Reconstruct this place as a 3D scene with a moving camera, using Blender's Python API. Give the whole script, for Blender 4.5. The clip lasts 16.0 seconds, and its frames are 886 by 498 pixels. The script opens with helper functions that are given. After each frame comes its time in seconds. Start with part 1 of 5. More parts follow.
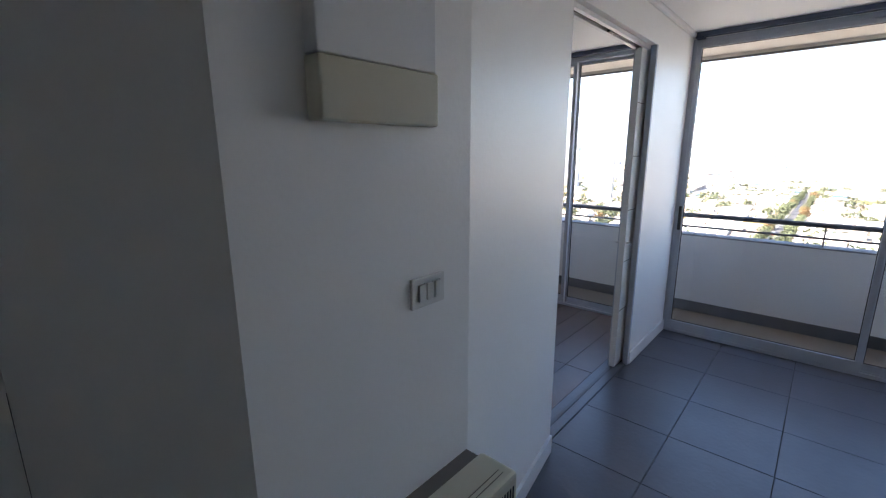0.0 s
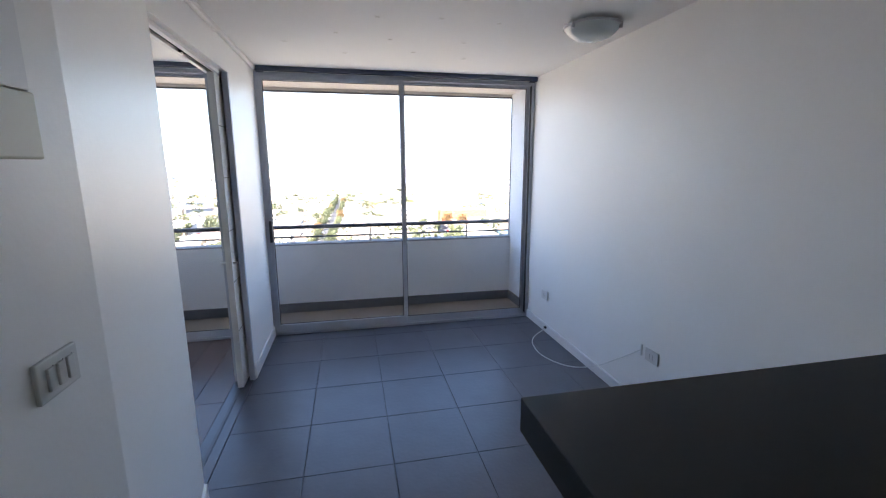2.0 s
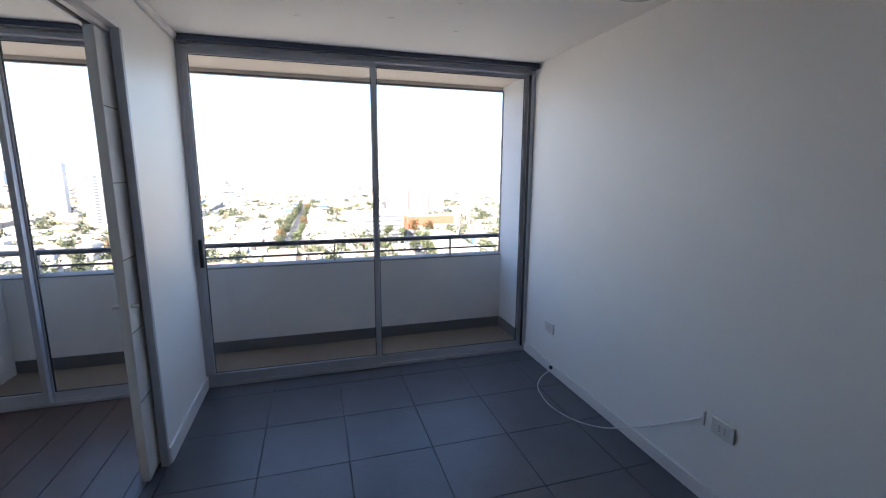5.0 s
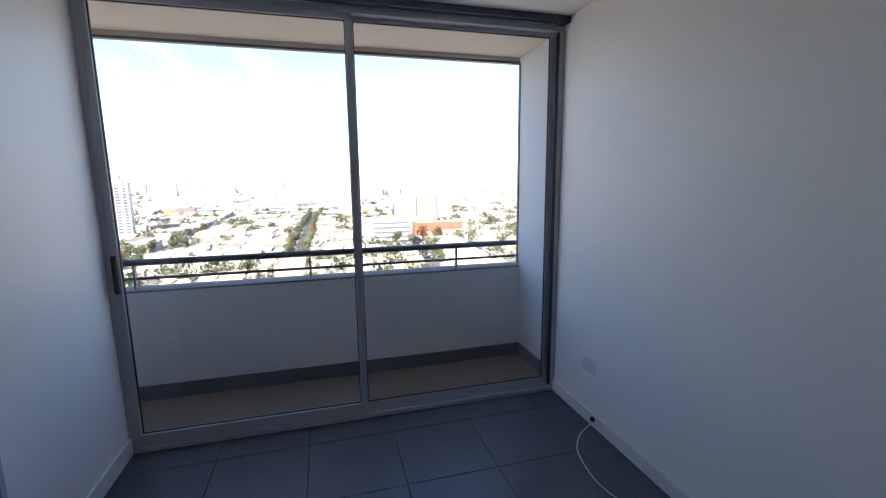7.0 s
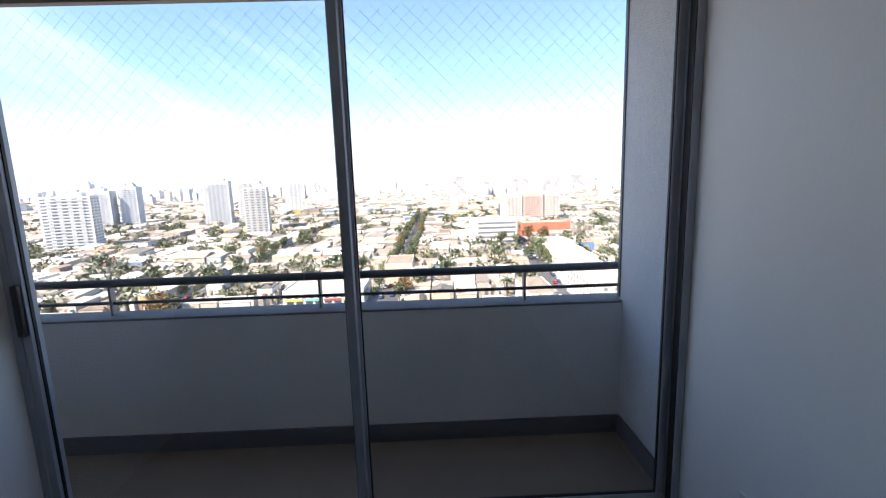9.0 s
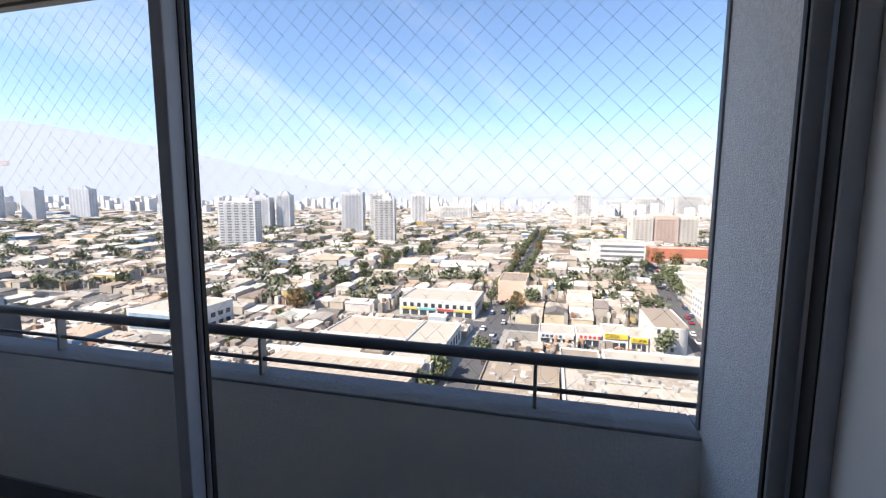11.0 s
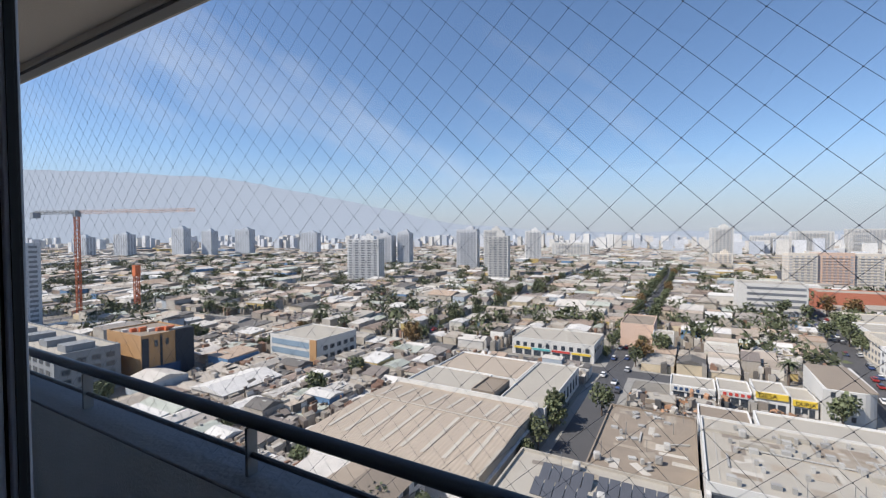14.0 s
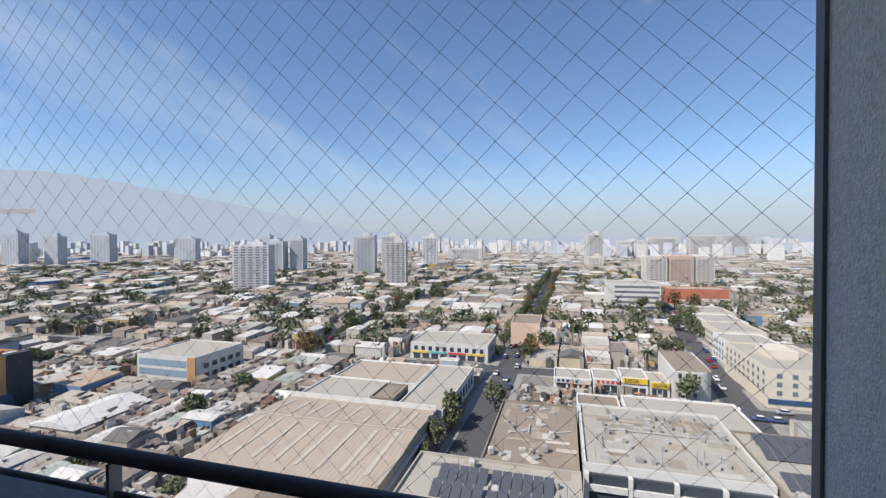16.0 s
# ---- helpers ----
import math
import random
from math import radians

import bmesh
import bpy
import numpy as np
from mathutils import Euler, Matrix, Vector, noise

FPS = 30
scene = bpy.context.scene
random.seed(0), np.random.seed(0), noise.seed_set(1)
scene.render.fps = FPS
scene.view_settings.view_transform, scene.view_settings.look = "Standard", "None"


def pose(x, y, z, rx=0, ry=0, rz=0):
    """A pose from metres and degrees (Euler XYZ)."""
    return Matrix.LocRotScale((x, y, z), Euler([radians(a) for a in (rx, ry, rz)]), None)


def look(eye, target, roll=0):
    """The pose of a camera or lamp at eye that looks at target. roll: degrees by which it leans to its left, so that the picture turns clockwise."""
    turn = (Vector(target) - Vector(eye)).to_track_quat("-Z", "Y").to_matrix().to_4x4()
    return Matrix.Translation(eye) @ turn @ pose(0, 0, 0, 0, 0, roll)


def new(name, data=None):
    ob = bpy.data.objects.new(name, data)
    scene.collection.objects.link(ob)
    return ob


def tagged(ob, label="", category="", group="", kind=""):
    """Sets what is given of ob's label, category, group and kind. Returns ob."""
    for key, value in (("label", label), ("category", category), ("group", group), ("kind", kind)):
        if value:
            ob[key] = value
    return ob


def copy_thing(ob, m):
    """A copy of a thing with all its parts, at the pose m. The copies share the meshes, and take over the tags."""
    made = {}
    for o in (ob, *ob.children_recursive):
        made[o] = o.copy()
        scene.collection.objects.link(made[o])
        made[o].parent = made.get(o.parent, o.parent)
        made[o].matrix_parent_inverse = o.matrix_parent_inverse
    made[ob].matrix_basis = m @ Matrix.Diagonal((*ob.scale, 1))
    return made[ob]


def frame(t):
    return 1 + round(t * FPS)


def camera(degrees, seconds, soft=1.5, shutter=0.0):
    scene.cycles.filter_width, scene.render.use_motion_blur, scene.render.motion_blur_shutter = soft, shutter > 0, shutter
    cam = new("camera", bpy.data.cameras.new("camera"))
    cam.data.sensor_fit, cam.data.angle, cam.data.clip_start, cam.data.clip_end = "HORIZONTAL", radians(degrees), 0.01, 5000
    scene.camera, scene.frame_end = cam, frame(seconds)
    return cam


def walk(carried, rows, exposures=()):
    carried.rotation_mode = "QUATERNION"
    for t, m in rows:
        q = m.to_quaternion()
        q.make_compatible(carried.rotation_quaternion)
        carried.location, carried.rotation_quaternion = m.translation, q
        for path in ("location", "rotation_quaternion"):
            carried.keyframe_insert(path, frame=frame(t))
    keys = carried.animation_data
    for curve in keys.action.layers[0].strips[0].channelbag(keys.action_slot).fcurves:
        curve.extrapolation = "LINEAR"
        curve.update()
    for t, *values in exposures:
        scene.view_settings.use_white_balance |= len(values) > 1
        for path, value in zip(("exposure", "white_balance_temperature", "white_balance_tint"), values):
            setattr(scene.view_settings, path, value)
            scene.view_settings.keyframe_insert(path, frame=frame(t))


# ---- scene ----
cam = camera(91.5, 16.0, soft=1.2)
PATH = [
    (0, (-1.561, -3.806, 1.461), (-2.858, -2.345, 1.03), -0.2),
    (0.5, (-1.693, -3.819, 1.454), (-2.469, -2.03, 1.011), -1.7),
    (1, (-1.749, -3.868, 1.453), (-2.037, -1.939, 1.011), -2.4),
    (1.5, (-1.741, -3.929, 1.492), (-1.569, -1.982, 1.069), -0.7),
    (2, (-1.722, -3.95, 1.506), (-1.314, -2.028, 1.132), -0.2),
    (2.5, (-1.731, -3.945, 1.509), (-1.273, -2.027, 1.174), -0.2),
    (3, (-1.719, -3.891, 1.496), (-1.215, -1.982, 1.174), -0.5),
    (3.5, (-1.671, -3.714, 1.489), (-1.163, -1.806, 1.164), -0.6),
    (4, (-1.606, -3.533, 1.491), (-1.11, -1.623, 1.168), -0.4),
    (4.5, (-1.639, -3.335, 1.5), (-1.142, -1.427, 1.167), 0.1),
    (5, (-1.676, -3.157, 1.49), (-1.116, -1.269, 1.145), 0.3),
    (7.5, (-1.296, -2.199, 1.379), (-0.812, -0.283, 1.067), -1.5),
    (8, (-1.175, -1.973, 1.371), (-0.925, -0.014, 1.056), -2.2),
    (8.5, (-1.082, -1.731, 1.379), (-0.887, 0.235, 1.069), -1.7),
    (9, (-0.94, -1.519, 1.362), (-0.896, 0.457, 1.053), -1.8),
    (11.3, (-0.403, -0.653, 1.433), (-0.939, 1.261, 1.213), 0.5),
    (11.5, (-0.393, -0.583, 1.419), (-0.955, 1.324, 1.204), 0.5),
    (12, (-0.415, -0.433, 1.431), (-1.0, 1.469, 1.242), 0.3),
    (12.5, (-0.421, -0.315, 1.436), (-1.034, 1.582, 1.278), 0.2),
    (13, (-0.412, -0.209, 1.43), (-1.208, 1.621, 1.307), -0.1),
    (13.5, (-0.413, -0.169, 1.451), (-1.355, 1.593, 1.361), -0.1),
    (14, (-0.391, -0.178, 1.459), (-1.368, 1.566, 1.399), -0.2),
    (14.5, (-0.378, -0.187, 1.465), (-1.32, 1.576, 1.417), -0.1),
    (15, (-0.372, -0.192, 1.47), (-1.15, 1.65, 1.431), -0.1),
    (15.5, (-0.383, -0.188, 1.473), (-1.012, 1.71, 1.436), 0.1),
    (16, (-0.38, -0.192, 1.465), (-0.922, 1.733, 1.429), -0.3),
]
walk(cam, [(t, look(eye, target, roll)) for t, eye, target, roll in PATH],
     [(0, 3.42, 6900, 14), (0.5, 3.3, 6900, 14), (1.0, 3.5, 6900, 14), (2.0, 3.65, 6850, 14), (3.0, 3.55, 6850, 14), (4.0, 3.3, 6900, 14),
      (5.0, 2.93, 6800, 13), (7.5, 2.42, 6600, 12), (9.0, 2.0, 6750, 12), (11.5, 1.42, 6750, 13), (12.5, 1.1, 6600, 12),
      (13.5, 0.78, 6380, 11), (15.0, 0.7, 6330, 11), (16.0, 0.72, 6320, 11)])

# ---------------------------------------------------------------- world and light
SUN_EL, SUN_AZ = radians(47), radians(226)      # azimuth clockwise from +y
world = bpy.data.worlds.new("sky")
scene.world = world
world.use_nodes = True
wn, wl = world.node_tree.nodes, world.node_tree.links
wn.clear()
sky = wn.new("ShaderNodeTexSky")
sky.sky_type, sky.sun_disc = "NISHITA", False
sky.sun_elevation, sky.sun_rotation = SUN_EL, SUN_AZ
sky.altitude, sky.air_density, sky.dust_density, sky.ozone_density = 550, 1.0, 0.45, 4.0
coord = wn.new("ShaderNodeTexCoord")
stretch = wn.new("ShaderNodeMapping")
stretch.vector_type = "TEXTURE"
along = Vector((0.72, 0.42, -0.46)).normalized()      # the way the wisps are drawn out
across = along.cross(Vector((-0.5, 0.86, 0.0))).normalized()
stretch.inputs["Rotation"].default_value = Matrix((along, across, along.cross(across))).transposed().to_euler()
stretch.inputs["Scale"].default_value = (1.1, 0.30, 0.55)
wisps = wn.new("ShaderNodeTexNoise")
wisps.inputs["Scale"].default_value, wisps.inputs["Detail"].default_value = 1.25, 8
wisps.inputs["Roughness"].default_value = 0.62
cloud_ramp = wn.new("ShaderNodeValToRGB")
cloud_ramp.color_ramp.elements[0].position, cloud_ramp.color_ramp.elements[1].position = 0.55, 0.84
cloud_ramp.color_ramp.elements[1].color = (0.6, 0.6, 0.6, 1)
cloud_mix = wn.new("ShaderNodeMix")
cloud_mix.data_type = "RGBA"
cloud_mix.inputs["B"].default_value = (5.2, 5.5, 6.0, 1)
bg = wn.new("ShaderNodeBackground")
bg.inputs["Strength"].default_value = 0.095
wout = wn.new("ShaderNodeOutputWorld")
wl.new(coord.outputs["Generated"], stretch.inputs["Vector"])
wl.new(stretch.outputs["Vector"], wisps.inputs["Vector"])
wl.new(wisps.outputs["Fac"], cloud_ramp.inputs["Fac"])
wl.new(cloud_ramp.outputs["Color"], cloud_mix.inputs["Factor"])
wl.new(sky.outputs["Color"], cloud_mix.inputs["A"])
parts = wn.new("ShaderNodeSeparateXYZ")
wl.new(coord.outputs["Generated"], parts.inputs["Vector"])
haze_ramp = wn.new("ShaderNodeMapRange")
haze_ramp.interpolation_type = "SMOOTHSTEP"
haze_ramp.inputs["From Min"].default_value, haze_ramp.inputs["From Max"].default_value = 0.0, 0.19
haze_ramp.inputs["To Min"].default_value, haze_ramp.inputs["To Max"].default_value = 0.92, 0.0
wl.new(parts.outputs["Z"], haze_ramp.inputs["Value"])
haze_mix = wn.new("ShaderNodeMix")
haze_mix.data_type = "RGBA"
haze_mix.inputs["B"].default_value = (3.35, 3.65, 4.15, 1)
wl.new(haze_ramp.outputs["Result"], haze_mix.inputs["Factor"])
wl.new(cloud_mix.outputs["Result"], haze_mix.inputs["A"])
wl.new(haze_mix.outputs["Result"], bg.inputs["Color"])
wl.new(bg.outputs["Background"], wout.inputs["Surface"])
sun_data = bpy.data.lights.new("sun", "SUN")
sun_data.energy, sun_data.angle, sun_data.color = 3.8, radians(0.53), (1.0, 0.91, 0.79)
sun_ob = new("sun", sun_data)
sun_from = Vector((math.sin(SUN_AZ) * math.cos(SUN_EL), math.cos(SUN_AZ) * math.cos(SUN_EL), math.sin(SUN_EL)))
sun_ob.matrix_world = look((0, 0, 60), Vector((0, 0, 60)) - sun_from)


# ---------------------------------------------------------------- materials
def mat(name, rgb, rough=0.6, metal=0.0, vary=0.06, scale=6.0, bump=0.0, bump_scale=80.0, stain=0.0, stain_scale=0.8,
        by_object=0.0, by_island=0.0, spec=0.5):
    m = bpy.data.materials.new(name)
    m.use_nodes = True
    n, l = m.node_tree.nodes, m.node_tree.links
    b = n["Principled BSDF"]
    b.inputs["Roughness"].default_value, b.inputs["Metallic"].default_value = rough, metal
    b.inputs["Specular IOR Level"].default_value = spec
    tc = n.new("ShaderNodeNewGeometry")
    tex = n.new("ShaderNodeTexNoise")
    tex.inputs["Scale"].default_value, tex.inputs["Detail"].default_value = scale, 6
    l.new(tc.outputs["Position"], tex.inputs["Vector"])
    value = tex.outputs["Fac"]

    def add(a, f, bias=-0.5):
        q = n.new("ShaderNodeMath")
        q.operation = "MULTIPLY_ADD"
        l.new(a, q.inputs[0])
        q.inputs[1].default_value, q.inputs[2].default_value = f, bias * f
        return q.outputs[0]

    def plus(a, c):
        q = n.new("ShaderNodeMath")
        l.new(a, q.inputs[0])
        l.new(c, q.inputs[1])
        return q.outputs[0]
    total = add(value, vary * 3)
    if stain:
        big = n.new("ShaderNodeTexNoise")
        big.inputs["Scale"].default_value, big.inputs["Detail"].default_value = stain_scale, 4
        l.new(tc.outputs["Position"], big.inputs["Vector"])
        total = plus(total, add(big.outputs["Fac"], stain * 3))
    if by_object:
        oi = n.new("ShaderNodeObjectInfo")
        total = plus(total, add(oi.outputs["Random"], by_object))
    if by_island:
        total = plus(total, add(tc.outputs["Random Per Island"], by_island))
    one = n.new("ShaderNodeMath")
    l.new(total, one.inputs[0])
    one.inputs[1].default_value = 1.0
    mul = n.new("ShaderNodeVectorMath")
    mul.operation = "SCALE"
    mul.inputs[0].default_value = rgb
    l.new(one.outputs[0], mul.inputs["Scale"])
    l.new(mul.outputs["Vector"], b.inputs["Base Color"])
    if bump:
        fine = n.new("ShaderNodeTexNoise")
        fine.inputs["Scale"].default_value, fine.inputs["Detail"].default_value = bump_scale, 5
        l.new(tc.outputs["Position"], fine.inputs["Vector"])
        bp = n.new("ShaderNodeBump")
        bp.inputs["Strength"].default_value, bp.inputs["Distance"].default_value = bump, 0.01
        l.new(fine.outputs["Fac"], bp.inputs["Height"])
        l.new(bp.outputs["Normal"], b.inputs["Normal"])
    return m


def palette(name, colours, rough=0.8, vary=0.12, scale=0.6, island=False, ribs=0.0):
    """A surface whose colour is picked from a few, house by house or piece by piece, with stains."""
    m = mat(name, (1, 1, 1), rough, 0, vary, scale, stain=0.10, stain_scale=0.12)
    n, l = m.node_tree.nodes, m.node_tree.links
    ramp = n.new("ShaderNodeValToRGB")
    ramp.color_ramp.interpolation = "CONSTANT"
    while len(ramp.color_ramp.elements) < len(colours):
        ramp.color_ramp.elements.new(0.5)
    for i, c in enumerate(colours):
        ramp.color_ramp.elements[i].position = i / len(colours)
        ramp.color_ramp.elements[i].color = (*c, 1)
    if island:
        src = n.new("ShaderNodeNewGeometry").outputs["Random Per Island"]
    else:
        src = n.new("ShaderNodeObjectInfo").outputs["Random"]
    l.new(src, ramp.inputs["Fac"])
    b = n["Principled BSDF"]
    scaled = b.inputs["Base Color"].links[0].from_node
    l.new(ramp.outputs["Color"], scaled.inputs[0])
    if ribs:
        tc = n.new("ShaderNodeTexCoord")
        wave = n.new("ShaderNodeTexWave")
        wave.inputs["Scale"].default_value, wave.inputs["Distortion"].default_value = ribs, 0.3
        l.new(tc.outputs["Object"], wave.inputs["Vector"])
        bp = n.new("ShaderNodeBump")
        bp.inputs["Strength"].default_value, bp.inputs["Distance"].default_value = 0.5, 0.08
        l.new(wave.outputs["Fac"], bp.inputs["Height"])
        l.new(bp.outputs["Normal"], b.inputs["Normal"])
    return m


M_WALL = mat("white wall paint", (0.87, 0.865, 0.845), 0.42, vary=0.012, scale=3, bump=0.06, bump_scale=60, stain=0.015, stain_scale=1.2)
M_CEIL = mat("ceiling paint", (0.86, 0.86, 0.85), 0.7, vary=0.015, scale=4, bump=0.12, bump_scale=90)
M_TRIM = mat("white trim paint", (0.76, 0.76, 0.76), 0.4, vary=0.02, scale=8)
M_TILE = mat("slate grey floor tile", (0.080, 0.086, 0.104), 0.32, vary=0.08, scale=9, bump=0.10, bump_scale=45, stain=0.15, stain_scale=3.2, by_object=0.10)
M_GROUT = mat("dark grout", (0.028, 0.028, 0.03), 0.85, vary=0.1, scale=30)
M_WOOD = mat("dark laminate plank", (0.085, 0.05, 0.036), 0.30, vary=0.14, scale=12, bump=0.05, by_object=0.35)
M_ALU = mat("anodised aluminium", (0.44, 0.47, 0.53), 0.48, 0.08, vary=0.03, scale=14, bump=0.03)
M_DARKALU = mat("blue-grey curtain track", (0.07, 0.09, 0.14), 0.45, 0.3, vary=0.04, scale=14)
M_GASKET = mat("black gasket", (0.012, 0.012, 0.014), 0.6, vary=0.05)
M_BLACK = mat("black plastic", (0.015, 0.015, 0.017), 0.35, vary=0.05)
M_COUNTER = mat("black worktop", (0.010, 0.010, 0.010), 0.5, vary=0.08, scale=40, stain=0.1, stain_scale=3, spec=0.3)
M_CREAM = mat("cream plastic", (0.56, 0.53, 0.41), 0.42, vary=0.02, scale=10)
M_WPLASTIC = mat("white plastic", (0.7, 0.69, 0.66), 0.35, vary=0.02)
M_SLOT = mat("dark slot", (0.02, 0.02, 0.02), 0.7, vary=0.02)
M_STEEL = mat("brushed steel", (0.55, 0.55, 0.55), 0.3, 1.0, vary=0.04, scale=40)
M_BACK = mat("grey-brown backing", (0.16, 0.14, 0.12), 0.6, vary=0.05)
M_OPAL = mat("frosted lamp glass", (0.62, 0.66, 0.62), 0.25, vary=0.02)
M_STUCCO = mat("grey stucco", (0.70, 0.73, 0.76), 0.9, vary=0.26, scale=130, bump=0.6, bump_scale=190, stain=0.05, stain_scale=3)
M_PARAPET = mat("pale painted concrete", (0.78, 0.78, 0.78), 0.75, vary=0.05, scale=18, bump=0.4, bump_scale=70, stain=0.05, stain_scale=2)
M_CHAN = mat("grey net strip", (0.15, 0.17, 0.2), 0.6, vary=0.05)
M_CAP = mat("weathered concrete coping", (0.24, 0.24, 0.25), 0.9, vary=0.15, scale=20, bump=0.6, bump_scale=60)
M_SOFFIT = mat("beige soffit paint", (0.58, 0.53, 0.47), 0.8, vary=0.04, scale=12, bump=0.3)
M_BAND = mat("grey skirting paint", (0.13, 0.13, 0.14), 0.7, vary=0.08, scale=14)
M_BALFLOOR = mat("beige balcony tile", (0.22, 0.18, 0.14), 0.6, vary=0.06, scale=14, stain=0.08, stain_scale=3)
M_RAIL = mat("grey painted steel", (0.085, 0.09, 0.10), 0.45, 0.2, vary=0.06, scale=30)
M_POST = mat("grey galvanised post", (0.24, 0.245, 0.25), 0.5, 0.3, vary=0.06, scale=30)
M_NET = mat("grey nylon net", (0.20, 0.22, 0.26), 0.8, vary=0.03)
M_CABLE = mat("white cable", (0.7, 0.7, 0.68), 0.5, vary=0.03)
glass = bpy.data.materials.new("window glass")
glass.use_nodes = True
gn, gl = glass.node_tree.nodes, glass.node_tree.links
gn.clear()
g_tr, g_gl = gn.new("ShaderNodeBsdfTransparent"), gn.new("ShaderNodeBsdfGlossy")
g_tr.inputs["Color"].default_value = (0.985, 0.99, 0.99, 1)
g_gl.inputs["Roughness"].default_value = 0.02
g_mix, g_out = gn.new("ShaderNodeMixShader"), gn.new("ShaderNodeOutputMaterial")
g_mix.inputs[0].default_value = 0.035
gl.new(g_tr.outputs[0], g_mix.inputs[1])
gl.new(g_gl.outputs[0], g_mix.inputs[2])
gl.new(g_mix.outputs[0], g_out.inputs[0])


# ---------------------------------------------------------------- builders
def box(bm, x0, x1, y0, y1, z0, z1, bevel=0.0):
    m = Matrix.LocRotScale(((x0 + x1) / 2, (y0 + y1) / 2, (z0 + z1) / 2), None, (abs(x1 - x0), abs(y1 - y0), abs(z1 - z0)))
    r = bmesh.ops.create_cube(bm, size=1, matrix=m)
    if bevel:
        es = list({e for v in r["verts"] for e in v.link_edges})
        bmesh.ops.bevel(bm, geom=es, offset=bevel, segments=2, profile=0.5, affect="EDGES")


def tube(bm, a, b, r, r2=None, seg=10, caps=True):
    a, b = Vector(a), Vector(b)
    d = b - a
    m = Matrix.Translation((a + b) / 2) @ d.to_track_quat("Z", "Y").to_matrix().to_4x4()
    bmesh.ops.create_cone(bm, cap_ends=caps, segments=seg, radius1=r, radius2=r if r2 is None else r2, depth=d.length, matrix=m)


def obj(name, bm, material, smooth=False):
    me = bpy.data.meshes.new(name)
    bm.to_mesh(me)
    bm.free()
    for mm in (material if isinstance(material, (list, tuple)) else [material]):
        me.materials.append(mm)
    if smooth:
        for p in me.polygons:
            p.use_smooth = True
    return new(name, me)


def structure(name, bm, material, label, category):
    return tagged(obj(name, bm, material), label, category, kind="structure")


def slab(name, dims, material, label, category):
    bm = bmesh.new()
    box(bm, *dims)
    return structure(name, bm, material, label, category)


def thing(name, at, label, category, group="", kind=""):
    e = new(name)
    e.location = at
    e.empty_display_size = 0.1
    return tagged(e, label, category, group, kind)


def root_place(ob):
    p = Vector((0, 0, 0))
    while ob:
        p += ob.location
        ob = ob.parent
    return p


def part(name, bm, material, parent, label="", smooth=False):
    bmesh.ops.translate(bm, verts=bm.verts, vec=-root_place(parent))
    o = obj(name, bm, material, smooth)
    o.parent = parent
    if label:
        o["label"] = label
    return o


def bpart(name, dims, material, parent, label="", bevel=0.0):
    bm = bmesh.new()
    box(bm, *dims, bevel=bevel)
    return part(name, bm, material, parent, label)


def piece(name, mesh, at, parent):
    o = new(name, mesh)
    o.parent = parent
    o.location = Vector(at) - root_place(parent)
    return o


def block_mesh(name, sx, sy, sz, material, bevel=0.0):
    bm = bmesh.new()
    box(bm, -sx / 2, sx / 2, -sy / 2, sy / 2, -sz / 2, sz / 2, bevel)
    me = bpy.data.meshes.new(name)
    bm.to_mesh(me)
    bm.free()
    me.materials.append(material)
    return me



def prism(name, plan, z0, z1, material, label, category):
    """An upright block over a plan of corners."""
    bm = bmesh.new()
    lo = [bm.verts.new((x, y, z0)) for x, y in plan]
    hi = [bm.verts.new((x, y, z1)) for x, y in plan]
    bm.faces.new(lo[::-1])
    bm.faces.new(hi)
    for i in range(len(plan)):
        k = (i + 1) % len(plan)
        bm.faces.new((lo[i], lo[k], hi[k], hi[i]))
    bmesh.ops.recalc_face_normals(bm, faces=bm.faces)
    return structure(name, bm, material, label, category)


# ---------------------------------------------------------------- rooms: shell
CEIL = 2.31
slab("wall_east", (0, 0.16, -5.6, 0.09, -0.1, CEIL + 0.1), M_WALL, "white painted long living room wall", "wall")
slab("wall_south", (-5.4, 0.16, -5.75, -5.6, -0.1, CEIL + 0.1), M_WALL, "white painted wall closing the kitchen end", "wall")
slab("wall_hall_end", (-5.4, -5.25, -5.6, -3.52, -0.1, CEIL + 0.1), M_WALL, "white painted wall at the end of the hall", "wall")
slab("wall_bedroom_end", (-5.4, -5.25, -3.40, 0.09, -0.1, CEIL + 0.1), M_WALL, "white painted bedroom wall", "wall")
slab("wall_hall", (-5.4, -2.585, -3.52, -3.40, -0.1, CEIL), M_WALL, "white painted hall wall in deep shade", "wall")
prism("wall_hall_splay", ((-2.285, -3.5205), (-3.10, -3.80), (-3.25, -3.80), (-3.25, -3.5205)), -0.1, CEIL, M_WALL,
      "white painted splayed hall wall in shade", "wall")
slab("wall_hall_side", (-3.25, -3.10, -5.6, -3.802, -0.1, CEIL), M_WALL, "white painted hall side wall", "wall")
slab("wall_pier", (-2.585, -2.285, -3.52, -2.88, -0.1, CEIL), M_WALL, "white painted wall pier with switch and fuse box", "wall")

